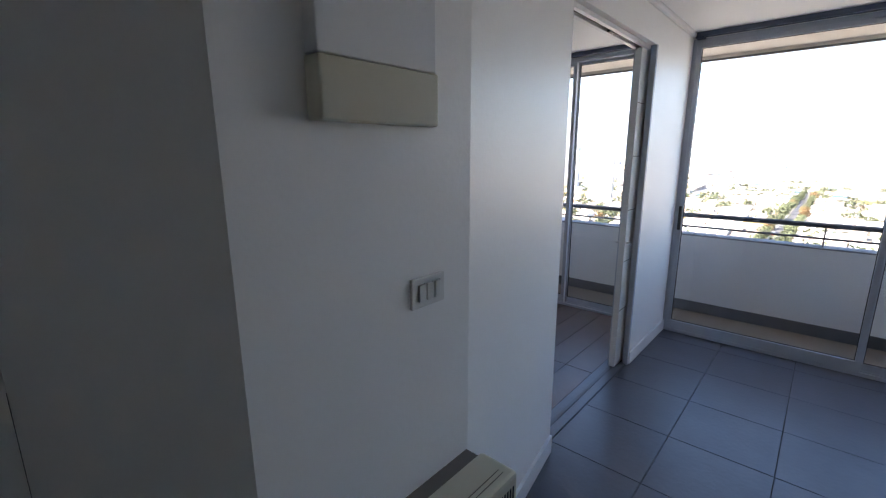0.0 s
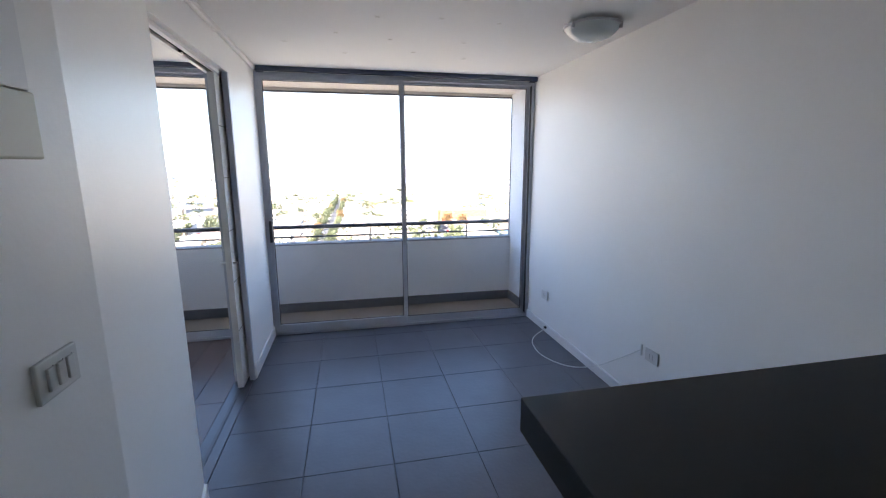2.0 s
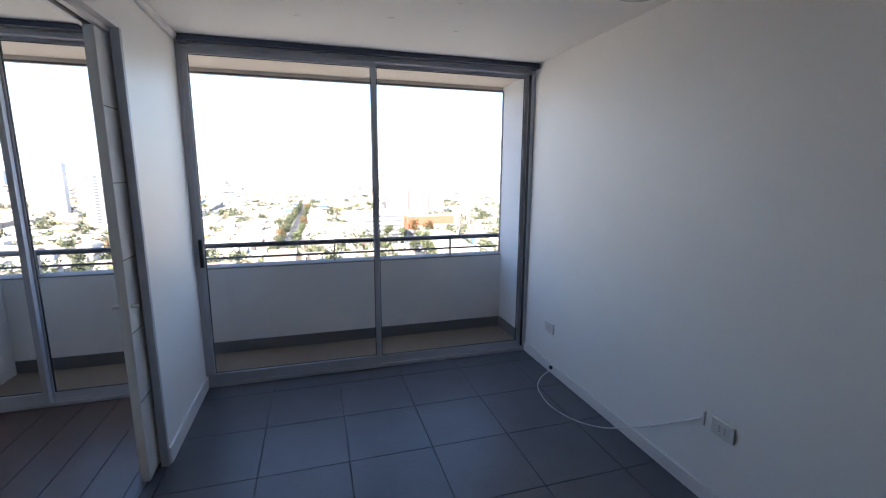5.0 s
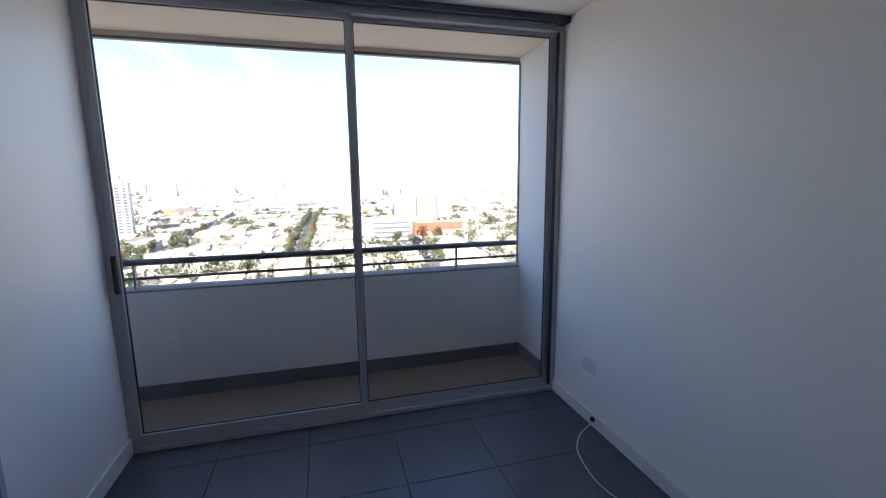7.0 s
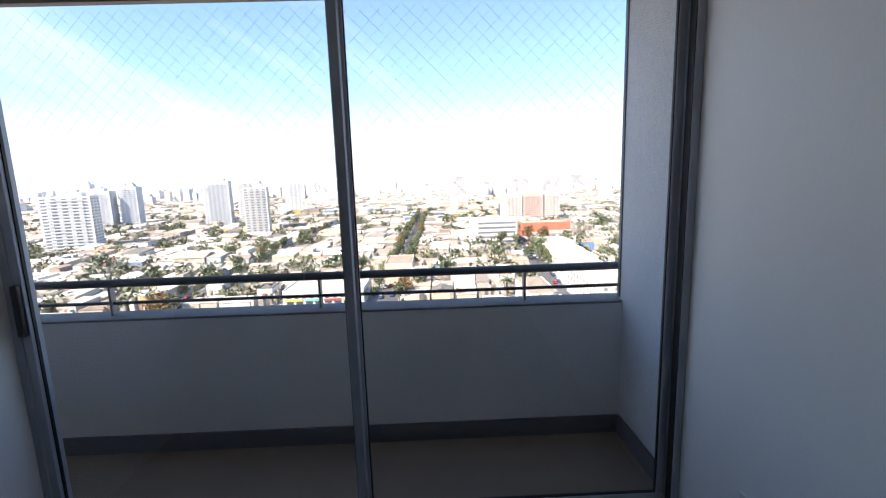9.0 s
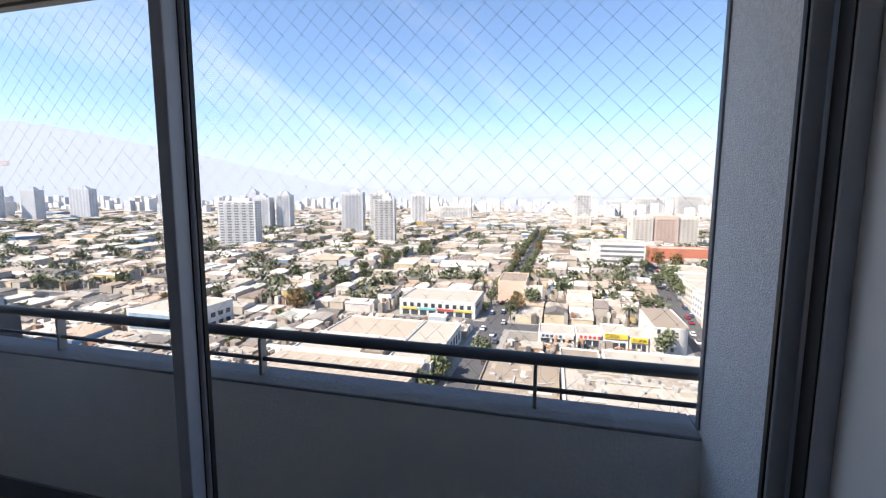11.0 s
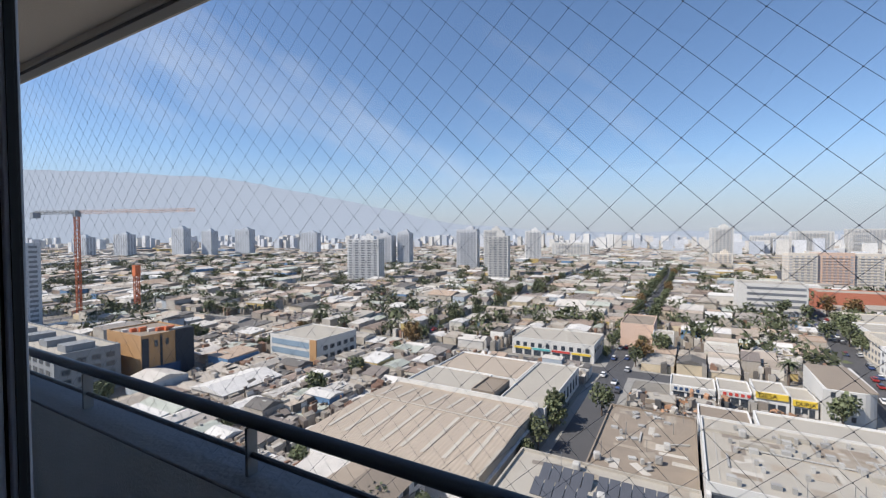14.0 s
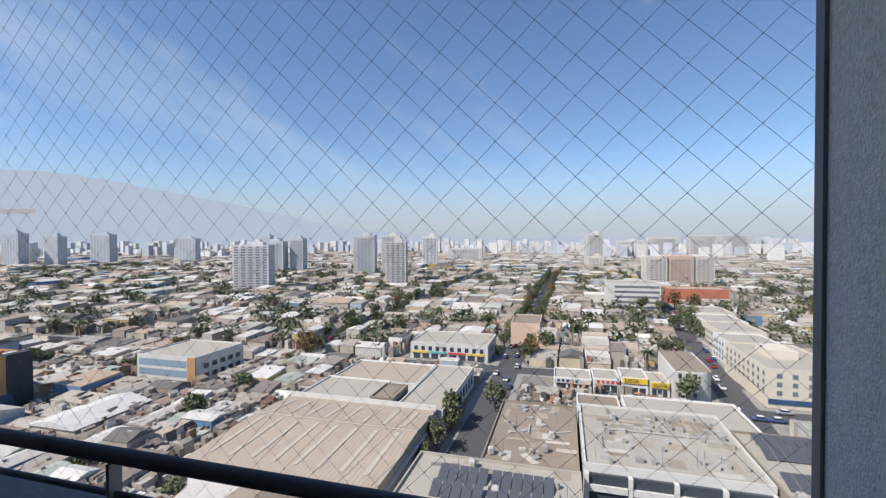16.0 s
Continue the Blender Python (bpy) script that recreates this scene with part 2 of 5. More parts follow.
prism("wall_west_near", ((-2.285, -2.88), (-2.43, -2.03), (-2.585, -2.03), (-2.585, -2.88)), -0.1, CEIL, M_WALL,
      "white painted splayed wall beside the bedroom opening", "wall")
prism("baseboard_3", ((-2.285, -2.88), (-2.271, -2.88), (-2.416, -2.03), (-2.43, -2.03)), 0, 0.09, M_TRIM,
      "low white painted skirting board", "baseboard")
slab("wall_west_far", (-2.487, -2.455, -0.83, 0.0, -0.1, CEIL), M_WALL, "white painted wall between the opening and the window", "wall")
slab("wall_pocket_back", (-2.585, -2.555, -0.83, 0.09, -0.1, CEIL), M_WALL, "white painted bedroom side of the door pocket", "wall")
slab("wall_over_opening", (-2.585, -2.455, -2.03, -0.83, 2.10, CEIL), M_WALL, "white painted wall above the bedroom opening", "wall")
slab("wall_window_pier", (-2.585, -2.457, 0.0, 0.09, -0.1, CEIL + 0.1), M_WALL, "white pier between the two glazed doors", "wall")
slab("ceiling", (-5.4, 0.16, -5.75, 0.09, CEIL, CEIL + 0.18), M_CEIL, "plain white painted ceiling", "ceiling")
slab("wall_window_head", (-5.4, 0.0, 0.0, 0.09, 2.275, CEIL), M_WALL, "white strip above the glazed doors", "wall")
for nm, d in (("baseboard_1", (-0.014, 0, -5.6, 0, 0, 0.075)), ("baseboard_2", (-2.455, -2.441, -0.83, 0, 0, 0.09)),
              ("baseboard_4", (-2.285, -2.271, -3.52, -2.88, 0, 0.09))):
    bm = bmesh.new()
    box(bm, *d, bevel=0.004)
    structure(nm, bm, M_TRIM, "low white painted skirting board", "baseboard")
bm = bmesh.new()
box(bm, -2.455, -2.425, -2.03, 0, CEIL - 0.03, CEIL, 0.008)
structure("trim_ceiling", bm, M_TRIM, "small white ceiling moulding", "trim")
for nm, d in (("trim_jamb_far", (-2.487, -2.451, -0.852, -0.83, 0, 2.10)), ("trim_jamb_back", (-2.585, -2.555, -0.852, -0.83, 0, 2.10)),
              ("trim_jamb_near", (-2.585, -2.432, -2.03, -2.022, 0, 2.10))):
    slab(nm, d, M_TRIM if "near" in nm else M_ALU, "narrow grey door jamb trim", "trim")

# living room floor with its tiles, bedroom floor with its planks
floor = slab("floor", (-5.4, 0.16, -5.75, 0.09, -0.2, -0.008), M_GROUT, "dark grout bed under slate grey square tiles", "floor")
xs = [0.0] + [-0.21 - 0.45 * i for i in range(6)]
tile_full = block_mesh("floor_tile", 0.4468, 0.4418, 0.012, M_TILE, 0.0015)
tile_edge = block_mesh("floor_tile_cut", 0.207, 0.4418, 0.012, M_TILE, 0.0015)
for j in range(13):
    yc = -0.178 - 0.2225 - 0.445 * j
    for i in range(6):
        xc = (xs[i] + xs[i + 1]) / 2
        piece("tile", tile_edge if i == 0 else tile_full, (xc, yc, -0.006), floor)
strip_full = block_mesh("floor_tile_strip", 0.4468, 0.174, 0.012, M_TILE, 0.0015)
strip_edge = block_mesh("floor_tile_corner", 0.207, 0.174, 0.012, M_TILE, 0.0015)
for i in range(6):
    piece("tile", strip_full if i else strip_edge, ((xs[i] + xs[i + 1]) / 2, -0.0885, -0.006), floor)
for i in range(7):
    for j in range(5):
        piece("tile", tile_full, (-2.685 - 0.45 * i, -3.9605 - 0.445 * j, -0.006), floor)
wood = slab("floor_bedroom", (-5.25, -2.585, -3.40, 0.0, -0.0075, -0.004), M_GROUT, "dark brown laminate plank floor", "floor")
plank = block_mesh("laminate_plank", 0.187, 1.13, 0.010, M_WOOD, 0.001)
for i in range(14):
    for j in range(3):
        piece("plank", plank, (-2.68 - 0.19 * i, -0.57 - 1.133 * j, 0.001), wood)
bm = bmesh.new()
box(bm, -2.585, -2.462, -2.022, -0.83, -0.007, 0.004)
structure("threshold", bm, M_TILE, "grey tiled threshold strip under the sliding door", "threshold")
bm = bmesh.new()
box(bm, -2.535, -2.515, -2.022, -0.83, 0.004, 0.008)
structure("floor_guide", bm, M_RAIL, "thin dark guide in the threshold", "trim")


# ---------------------------------------------------------------- glazed doors
def glazed_door(name, x0, x1, mull, label, handle=True):
    """Aluminium sliding door across x0..x1 with stiles meeting at mull."""
    d = tagged(new(name), label, "sliding door", kind="structure")
    d.location = (x0, 0, 0)
    bpart("jamb", (x0, x0 + 0.03, 0.0, 0.088, 0, 2.275), M_ALU, d, "", 0.002)
    bpart("jamb", (x1 - 0.03, x1, 0.0, 0.088, 0, 2.275), M_ALU, d, "", 0.002)
    bpart("jamb_rebate", (x1 - 0.0335, x1 - 0.0305, 0.004, 0.04, 0.036, 2.24), M_GASKET, d, "black seal in the rebate of the jamb")
    bpart("head", (x0 + 0.03, x1 - 0.03, 0.0, 0.088, 2.243, 2.275), M_ALU, d, "", 0.002)
    bm = bmesh.new()
    box(bm, x0 + 0.03, x1 - 0.03, 0.0, 0.088, 0, 0.014)
    for y in (0.002, 0.048, 0.084):
        box(bm, x0 + 0.03, x1 - 0.03, y - 0.002, y + 0.002, 0.014, 0.026)
    part("sill_track", bm, M_ALU, d)
    for k, (a, b, y, dp) in enumerate(((x0 + 0.026, mull, 0.006, 0.040), (mull - 0.03, x1 - 0.034, 0.050, 0.022))):
        sl, sr = (0.034, 0.034) if k == 0 else (0.040, 0.030)
        zb, zt = (0.095, 2.214) if k == 0 else (0.074, 2.222)
        panel = bpart("sliding_panel", (a, b, y, y + dp, 0.018, zb), M_ALU, d, "aluminium sliding sash", 0.003)
        bpart("top_rail", (a, b, y, y + dp, zt, 2.248), M_ALU, panel, "", 0.003)
        bpart("stile", (a, a + sl, y, y + dp, zb, zt), M_ALU, panel, "", 0.003)
        bpart("stile", (b - sr, b, y, y + dp, zb, zt), M_ALU, panel, "", 0.003)
        bm = bmesh.new()
        for q in ((a + sl, a + sl + 0.004, zb, zt), (b - sr - 0.004, b - sr, zb, zt),
                  (a + sl, b - sr, zb, zb + 0.004), (a + sl, b - sr, zt - 0.004, zt)):
            box(bm, q[0], q[1], y + dp / 2 - 0.006, y + dp / 2 + 0.006, q[2], q[3])
        part("gasket", bm, M_GASKET, panel, "thin black glazing gasket")
        if k == 0:
            # black strip filling the gap between the two sashes
            bm = bmesh.new()
            box(bm, b - 0.016, b - 0.001, y + dp + 0.0005, y + dp + 0.0035, 0.03, 2.24)
            part("brush_seal", bm, M_GASKET, panel, "black strip filling the gap behind the meeting stile")
        g = bpart("pane", (a + sl, b - sr, y + dp / 2 - 0.002, y + dp / 2 + 0.002, zb, zt), glass, panel, "clear glass pane")
        g.visible_shadow = False
        if handle and k == 0:
            bm = bmesh.new()
            box(bm, a + 0.006, a + 0.030, y - 0.022, y, 0.86, 1.05, 0.006)
            part("pull_handle", bm, M_BLACK, panel, "black plastic pull handle")
    return d


glazed_door("window_1", -2.457, 0.0, -1.232, "aluminium sliding balcony door with two clear panes")
glazed_door("window_2", -3.95, -2.587, -3.36, "aluminium sliding bedroom door with two clear panes", False)
glazed_door("window_3", -5.25, -3.95, -4.6, "aluminium sliding bedroom door with two clear panes", False)
for nm, a, b in (("curtain_track", -2.43, 0.03 - 0.035, ), ("curtain_track", -5.2, -2.62)):
    c = thing(nm, (a, -0.03, 2.28), "blue-grey double curtain track under the ceiling", "curtain track", "curtain tracks")
    for y in (-0.05, -0.018):
        bm = bmesh.new()
        box(bm, a, b, y - 0.011, y + 0.011, 2.277, CEIL, 0.002)
        part("rail", bm, M_DARKALU, c)
    for x in (a + 0.03, b - 0.03):
        bpart("end_bracket", (x - 0.03, x + 0.025, -0.075, 0.0, 2.268, 2.277), M_DARKALU, c, "", 0.002)

# ---------------------------------------------------------------- balcony
slab("balcony_floor", (-5.6, 0.0115, 0.09, 0.80, -0.2, 0.02), M_BALFLOOR, "beige tiled narrow balcony floor", "floor")
slab("balcony_parapet", (-5.6, 0.0115, 0.585, 0.735, 0.02, 0.725), M_PARAPET, "pale painted concrete balcony parapet", "parapet")
bm = bmesh.new()
box(bm, -5.6, 0.011, 0.583, 0.737, 0.725, 0.738, 0.005)
box(bm, 0.0125, 0.16, 0.637, 0.735, 0.02, 0.738, 0.005)
structure("parapet_cap", bm, M_CAP, "weathered concrete parapet edge", "parapet")
slab("balcony_band", (-5.6, 0.011, 0.573, 0.585, 0.02, 0.115), M_BAND, "dark grey painted skirting band", "trim")
slab("balcony_band_side", (-0.002, 0.012, 0.09, 0.573, 0.02, 0.115), M_BAND, "dark grey painted skirting band", "trim")
slab("balcony_wall", (0.012, 0.16, 0.09, 0.635, 0.02, 2.6), M_STUCCO, "rough grey stuccoed balcony side wall", "wall")
slab("balcony_wall_far", (-5.75, -5.6, 0.09, 0.77, -0.2, 2.6), M_STUCCO, "rough grey stuccoed balcony side wall", "wall")
slab("balcony_wall_middle", (-3.98, -3.83, 0.0905, 0.572, 0.0205, 2.2615), M_STUCCO, "rough grey stuccoed wall dividing the balcony", "wall")
slab("balcony_soffit", (-5.6, 0.0115, 0.09, 0.637, 2.262, 2.6), M_SOFFIT, "beige painted balcony soffit", "ceiling")
slab("balcony_lip", (-5.6, 0.16, 0.637, 0.71, 2.237, 2.6), M_SOFFIT, "concrete edge beam of the balcony above", "ceiling")
slab("net_channel", (-5.6, 0.06, 0.645, 0.685, 2.222, 2.237), M_RAIL, "dark strip holding the net along the soffit", "trim")
slab("net_channel_side", (0.006, 0.012, 0.614, 0.638, 0.745, 2.222), M_CHAN, "dark strip holding the net along the wall", "trim")

rail = thing("balcony_railing", (-2.6, 0.662, 0.74), "dark grey steel handrail on the parapet", "railing")
bm = bmesh.new()
tube(bm, (-5.6, 0.662, 0.903), (0.06, 0.662, 0.903), 0.021, seg=16)
part("handrail", bm, M_RAIL, rail, smooth=True)
bm = bmesh.new()
tube(bm, (-5.6, 0.662, 0.80), (0.06, 0.662, 0.80), 0.009, seg=8)
part("lower_rail", bm, M_RAIL, rail)
for i in range(5):
    x = -0.475 - 1.055 * i
    bpart("post", (x - 0.006, x + 0.006, 0.644, 0.68, 0.738, 0.885), M_POST, rail, "flat grey steel post", 0.001)

# safety net: two sets of slanting cords with knots
def cords(bm, x0, x1, z0, z1, y, step, r):
    h = z1 - z0
    n = int((x1 - x0 + h) / step) + 1
    for s in (1, -1):
        for i in range(n):
            xa = (x0 - h if s > 0 else x0) + i * step
            pa, pb = [xa, z0], [xa + s * h, z1]
            if s < 0:
                pa, pb = [xa, z0], [xa - h, z1]
            lo, hi = 0.0, 1.0
            dx = pb[0] - pa[0]
            for lim, side in ((x0, 1), (x1, -1)):
                f = (lim - pa[0]) / dx
                if (dx > 0) == (side > 0):
                    lo = max(lo, f)
                else:
                    hi = min(hi, f)
            if hi - lo < 0.01:
                continue
            a = (pa[0] + dx * lo, y + 0.0012 * s, z0 + h * lo)
            b = (pa[0] + dx * hi, y + 0.0012 * s, z0 + h * hi)
            tube(bm, a, b, r, seg=4, caps=False)


bm = bmesh.new()
cords(bm, -5.6, 0.055, 0.745, 2.20, 0.675, 0.077, 0.0004)
tagged(obj("safety_net", bm, M_NET), "thin grey diamond-mesh safety net across the balcony", "net", kind="stuff")
verts, faces = [], []
for i in range(int(2.75 / 0.0385)):
    for j in range(int(1.455 / 0.0385)):
        x = -2.75 + 0.0385 * i
        z = 0.745 + 0.0385 * j
        if (i + j) % 2:
            continue
        b = len(verts)
        x0 = -5.6 + round((x + 5.6 + z - 0.745) / 0.077) * 0.077
        x1 = -5.6 - 1.455 + round((x + 7.055 - z + 0.745) / 0.077) * 0.077
        zz = (x0 - x1) / 2
        xx = x1 + zz
        if not (0.76 < 0.745 + zz < 2.18 and xx < -0.03):
            continue
        r = 0.0017
        verts += [(xx - r, 0.675, zz + 0.745), (xx + r, 0.675, zz + 0.745), (xx, 0.675 - r, zz + 0.745), (xx, 0.675 + r, zz + 0.745),
                  (xx, 0.675, zz + 0.745 - r), (xx, 0.675, zz + 0.745 + r)]
        faces += [(b + p, b + q, b + s) for p in (0, 1) for q in (2, 3) for s in (4, 5)]
me = bpy.data.meshes.new("net_knots")
me.from_pydata(verts, [], faces)
me.materials.append(M_NET)
tagged(new("net_knots", me), "tiny knots of the safety net", "net", kind="stuff")

# ---------------------------------------------------------------- living room things
door = thing("pocket_door", (-2.52, -1.05, 0.009), "white sliding door, mostly pushed into the wall", "door")
bpart("leaf", (-2.54, -2.50, -0.965, -0.10, 0.01, 2.075), M_TRIM, door, "", 0.003)
# thin dark strips on the leaf imitate the shadow in its grooves
for z in (0.42, 0.76, 1.10, 1.44, 1.76):
    bpart("groove", (-2.5, -2.4985, -0.964, -0.835, z, z + 0.004), M_BACK, door, "thin brown strip painted as a groove's shadow")
bm = bmesh.new()
tube(bm, (-2.50, -0.935, 0.885), (-2.468, -0.935, 0.885), 0.009, seg=12)
tube(bm, (-2.572, -0.935, 0.885), (-2.54, -0.935, 0.885), 0.009, seg=12)
part("knob", bm, M_STEEL, door, "small steel knob")
track = thing("door_track", (-2.52, -1.4, 2.06), "white aluminium track above the bedroom opening", "door track")
for x in (-2.553, -2.50):
    bpart("rail", (x - 0.012, x + 0.012, -2.022, -0.853, 2.078, 2.10), M_TRIM, track, "", 0.002)
bpart("channel", (-2.541, -2.512, -2.022, -0.853, 2.093, 2.0995), M_SLOT, track, "dark channel of the track")
bpart("roller", (-2.535, -2.518, -1.42, -1.37, 2.075, 2.092), M_BLACK, track, "black roller carriage", 0.002)

counter = thing("kitchen_counter", (-0.65, -3.3, 0), "black bar counter with a thick worktop", "counter")
bpart("worktop", (-1.30, -0.016, -3.62, -2.955, 0.80, 0.90), M_COUNTER, counter, "matt black thick worktop", 0.004)
bpart("body", (-1.20, -0.016, -3.60, -3.20, 0.0, 0.80), M_COUNTER, counter, "black counter base")
bar = thing("wall_strip", (0, -3.2, 1.53), "thin grey metal strip fixed to the wall", "wall strip")
bpart("strip", (-0.018, 0, -4.4, -2.862, 1.518, 1.545), M_ALU, bar, "", 0.002)

lamp = thing("ceiling_lamp", (-0.335, -1.53, CEIL), "round frosted glass ceiling lamp with a metal rim", "ceiling lamp")
bm = bmesh.new()
tube(bm, (-0.335, -1.53, CEIL - 0.02), (-0.335, -1.53, CEIL), 0.11, seg=32)
part("base", bm, M_WPLASTIC, lamp)
prof = [(0.152, -0.028), (0.150, -0.034), (0.135, -0.055), (0.105, -0.078), (0.06, -0.094), (0.0, -0.10)]
bm = bmesh.new()
rings = []
for r, dz in prof:
    rings.append([bm.verts.new((-0.335 + max(r, 0.001) * math.cos(a), -1.53 + max(r, 0.001) * math.sin(a), CEIL + dz))
                  for a in [2 * math.pi * i / 40 for i in range(40)]])
for p, q in zip(rings, rings[1:]):
    for i in range(40):
        bm.faces.new((p[i], p[(i + 1) % 40], q[(i + 1) % 40], q[i]))
part("glass_bowl", bm, M_OPAL, lamp, "greenish frosted glass bowl", True)
bm = bmesh.new()
tube(bm, (-0.335, -1.53, CEIL - 0.03), (-0.335, -1.53, CEIL - 0.018), 0.158, seg=40)
part("rim", bm, M_STEEL, lamp, "polished metal rim")
for k in range(3):
    a = radians(200 + 120 * k)
    x, y = -0.335 + 0.155 * math.cos(a), -1.53 + 0.155 * math.sin(a)
    bpart("clip", (x - 0.008, x + 0.008, y - 0.008, y + 0.008, CEIL - 0.05, CEIL - 0.016), M_STEEL, lamp, "", 0.002)

panel = thing("fuse_box", (-2.285, -3.17, 1.6), "fuse box with white cover and cream flap", "fuse box")
bpart("cover", (-2.285, -2.243, -3.358, -3.058, 1.633, 1.97), M_TRIM, panel, "white painted cover", 0.003)
bpart("flap", (-2.285, -2.238, -3.360, -3.056, 1.521, 1.631), M_CREAM, panel, "cream plastic flap", 0.004)


def wall_plate(name, at, along, w, h, label, inserts, cat, facing=1):
    """A plate on a wall that faces +x (facing 1) or -x (-1); along is y."""
    x, y, z = at
    e = thing(name, at, label, cat)
    d = 0.010 * facing
    a, b = sorted((x, x + d))
    bpart("plate", (a, b, y - w / 2, y + w / 2, z - h / 2, z + h / 2), M_WPLASTIC, e, "", 0.003)
    for k in range(inserts):
        yc = y + (k - (inserts - 1) / 2) * w * 0.24
        if cat == "switch":
            a2, b2 = sorted((x + d, x + d * 1.6))
            bpart("rocker", (a2, b2, yc - 0.010, yc + 0.010, z - 0.022, z + 0.022), M_WPLASTIC, e, "", 0.002)
            bpart("gap", (min(x + d, x + d * 1.05), max(x + d, x + d * 1.05), yc + 0.0105, yc + 0.0135, z - 0.022, z + 0.022), M_SLOT, e)
        else:
            ins = bpart("insert", (*sorted((x + d, x + d * 1.15)), yc - 0.016, yc + 0.016, z - 0.022, z + 0.022), M_WPLASTIC, e, "", 0.001)
            bm = bmesh.new()
            for q in (-0.012, 0, 0.012):
                tube(bm, (x + d * 1.15, yc, z + q), (x + d * 1.2, yc, z + q), 0.0028, seg=8)
            part("socket_hole", bm, M_SLOT, ins)
    return e


wall_plate("light_switch", (-2.285, -3.055, 1.126), 1, 0.118, 0.078, "cream three-rocker light switch on the pier", 3, "switch")
wall_plate("wall_socket", (0, -0.383, 0.338), 1, 0.115, 0.078, "white wall socket near the balcony door", 2, "socket", -1)
wall_plate("wall_socket", (0, -1.852, 0.388), 1, 0.112, 0.076, "white double wall socket above the skirting", 2, "socket", -1)
out = thing("cable_outlet", (0, -1.755, 0.39), "slim white cable outlet beside the socket", "outlet")
bpart("plate", (-0.010, 0, -1.760, -1.750, 0.355, 0.425), M_WPLASTIC, out, "", 0.002)
cv = bpy.data.curves.new("cable", "CURVE")
cv.dimensions, cv.bevel_depth, cv.bevel_resolution = "3D", 0.0035, 2
sp = cv.splines.new("BEZIER")
pts = [(-0.006, -1.745, 0.385), (-0.022, -1.53, 0.225), (-0.045, -1.31, 0.075), (-0.135, -1.16, 0.010), (-0.245, -0.99, 0.008), (-0.255, -0.74, 0.008), (-0.16, -0.54, 0.010), (-0.026, -0.47, 0.045)]
sp.bezier_points.add(len(pts) - 1)
for b, p in zip(sp.bezier_points, pts):
    b.co, b.handle_left_type, b.handle_right_type = p, "AUTO", "AUTO"
tmp = bpy.data.objects.new("tmp", cv)
scene.collection.objects.link(tmp)
me = bpy.data.meshes.new_from_object(tmp.evaluated_get(bpy.context.evaluated_depsgraph_get()))
bpy.data.objects.remove(tmp)
me.materials.append(M_CABLE)
tagged(new("cable", me), "thin white loose cable looping over the floor", "cable")
bm = bmesh.new()
box(bm, -0.034, -0.014, -0.474, -0.45, 0.040, 0.064, 0.004)
tagged(obj("cable_clip", bm, M_BLACK), "small black cable plug at the skirting", "plug")

heater = thing("storage_heater", (-2.19, -3.2, 0), "low cream electric wall heater with a slotted grille", "heater")
bpart("body", (-2.235, -2.105, -3.42, -2.875, 0.06, 0.585), M_CREAM, heater, "cream metal casing", 0.012)
bpart("back_box", (-2.285, -2.235, -3.40, -2.885, 0.08, 0.57), M_BACK, heater, "dark grey back plate")
for f in (-3.36, -2.94):
    bpart("foot", (-2.23, -2.11, f - 0.02, f + 0.02, 0, 0.06), M_BACK, heater)
for i in range(18):
    y = -2.90 - 0.014 * i
    bpart("slot", (-2.105, -2.1035, y - 0.003, y + 0.003, 0.43, 0.55), M_SLOT, heater)
for x in (-2.15, -2.135):
    bpart("seam", (x, x + 0.002, -3.37, -2.91, 0.585, 0.5862), M_BACK, heater)

# little adhesive crosses on the ceiling
def sticker(x, y, a):
    bm = bmesh.new()
    for t in (a, a + 85):
        m = Matrix.Translation((x, y, CEIL - 0.0015)) @ Matrix.Rotation(radians(t), 4, "Z") @ Matrix.Diagonal((0.034, 0.005, 0.002, 1))
        bmesh.ops.create_cube(bm, size=1, matrix=m)
    o = obj("ceiling_sticker", bm, M_WPLASTIC)
    tagged(o, "tiny white sticker stuck on the ceiling", "sticker", "ceiling stickers")


for sx, sy, sa in ((-2.10, -0.81, 15), (-1.77, -1.06, 56), (-1.54, -1.39, 37), (-1.43, -0.98, 63), (-1.24, -0.69, 63), (-0.95, -0.99, 3), (-0.85, -1.41, 33), (-1.72, -0.58, 66), (-0.84, -0.58, 72), (-1.19, -1.43, 57)):
    sticker(sx, sy, sa)

# ---------------------------------------------------------------- city
GZ = -50.0
rng = random.Random(7)
M_GROUND = mat("dusty ground", (0.20, 0.185, 0.16), 0.9, vary=0.15, scale=0.2, stain=0.12, stain_scale=0.02)
M_ASPHALT = mat("asphalt", (0.075, 0.075, 0.08), 0.85, vary=0.12, scale=0.4, stain=0.08, stain_scale=0.05)
M_PAVE = mat("concrete pavement", (0.27, 0.26, 0.24), 0.9, vary=0.1, scale=0.8)
ROOFS = [(0.34, 0.30, 0.25), (0.40, 0.36, 0.31), (0.33, 0.28, 0.23), (0.43, 0.40, 0.35), (0.27, 0.21, 0.17), (0.36, 0.33, 0.29), (0.56, 0.54, 0.51),
         (0.40, 0.34, 0.28), (0.30, 0.27, 0.24), (0.58, 0.56, 0.53), (0.38, 0.40, 0.35), (0.20, 0.17, 0.15), (0.38, 0.29, 0.22), (0.13, 0.12, 0.11), (0.50, 0.47, 0.43)]
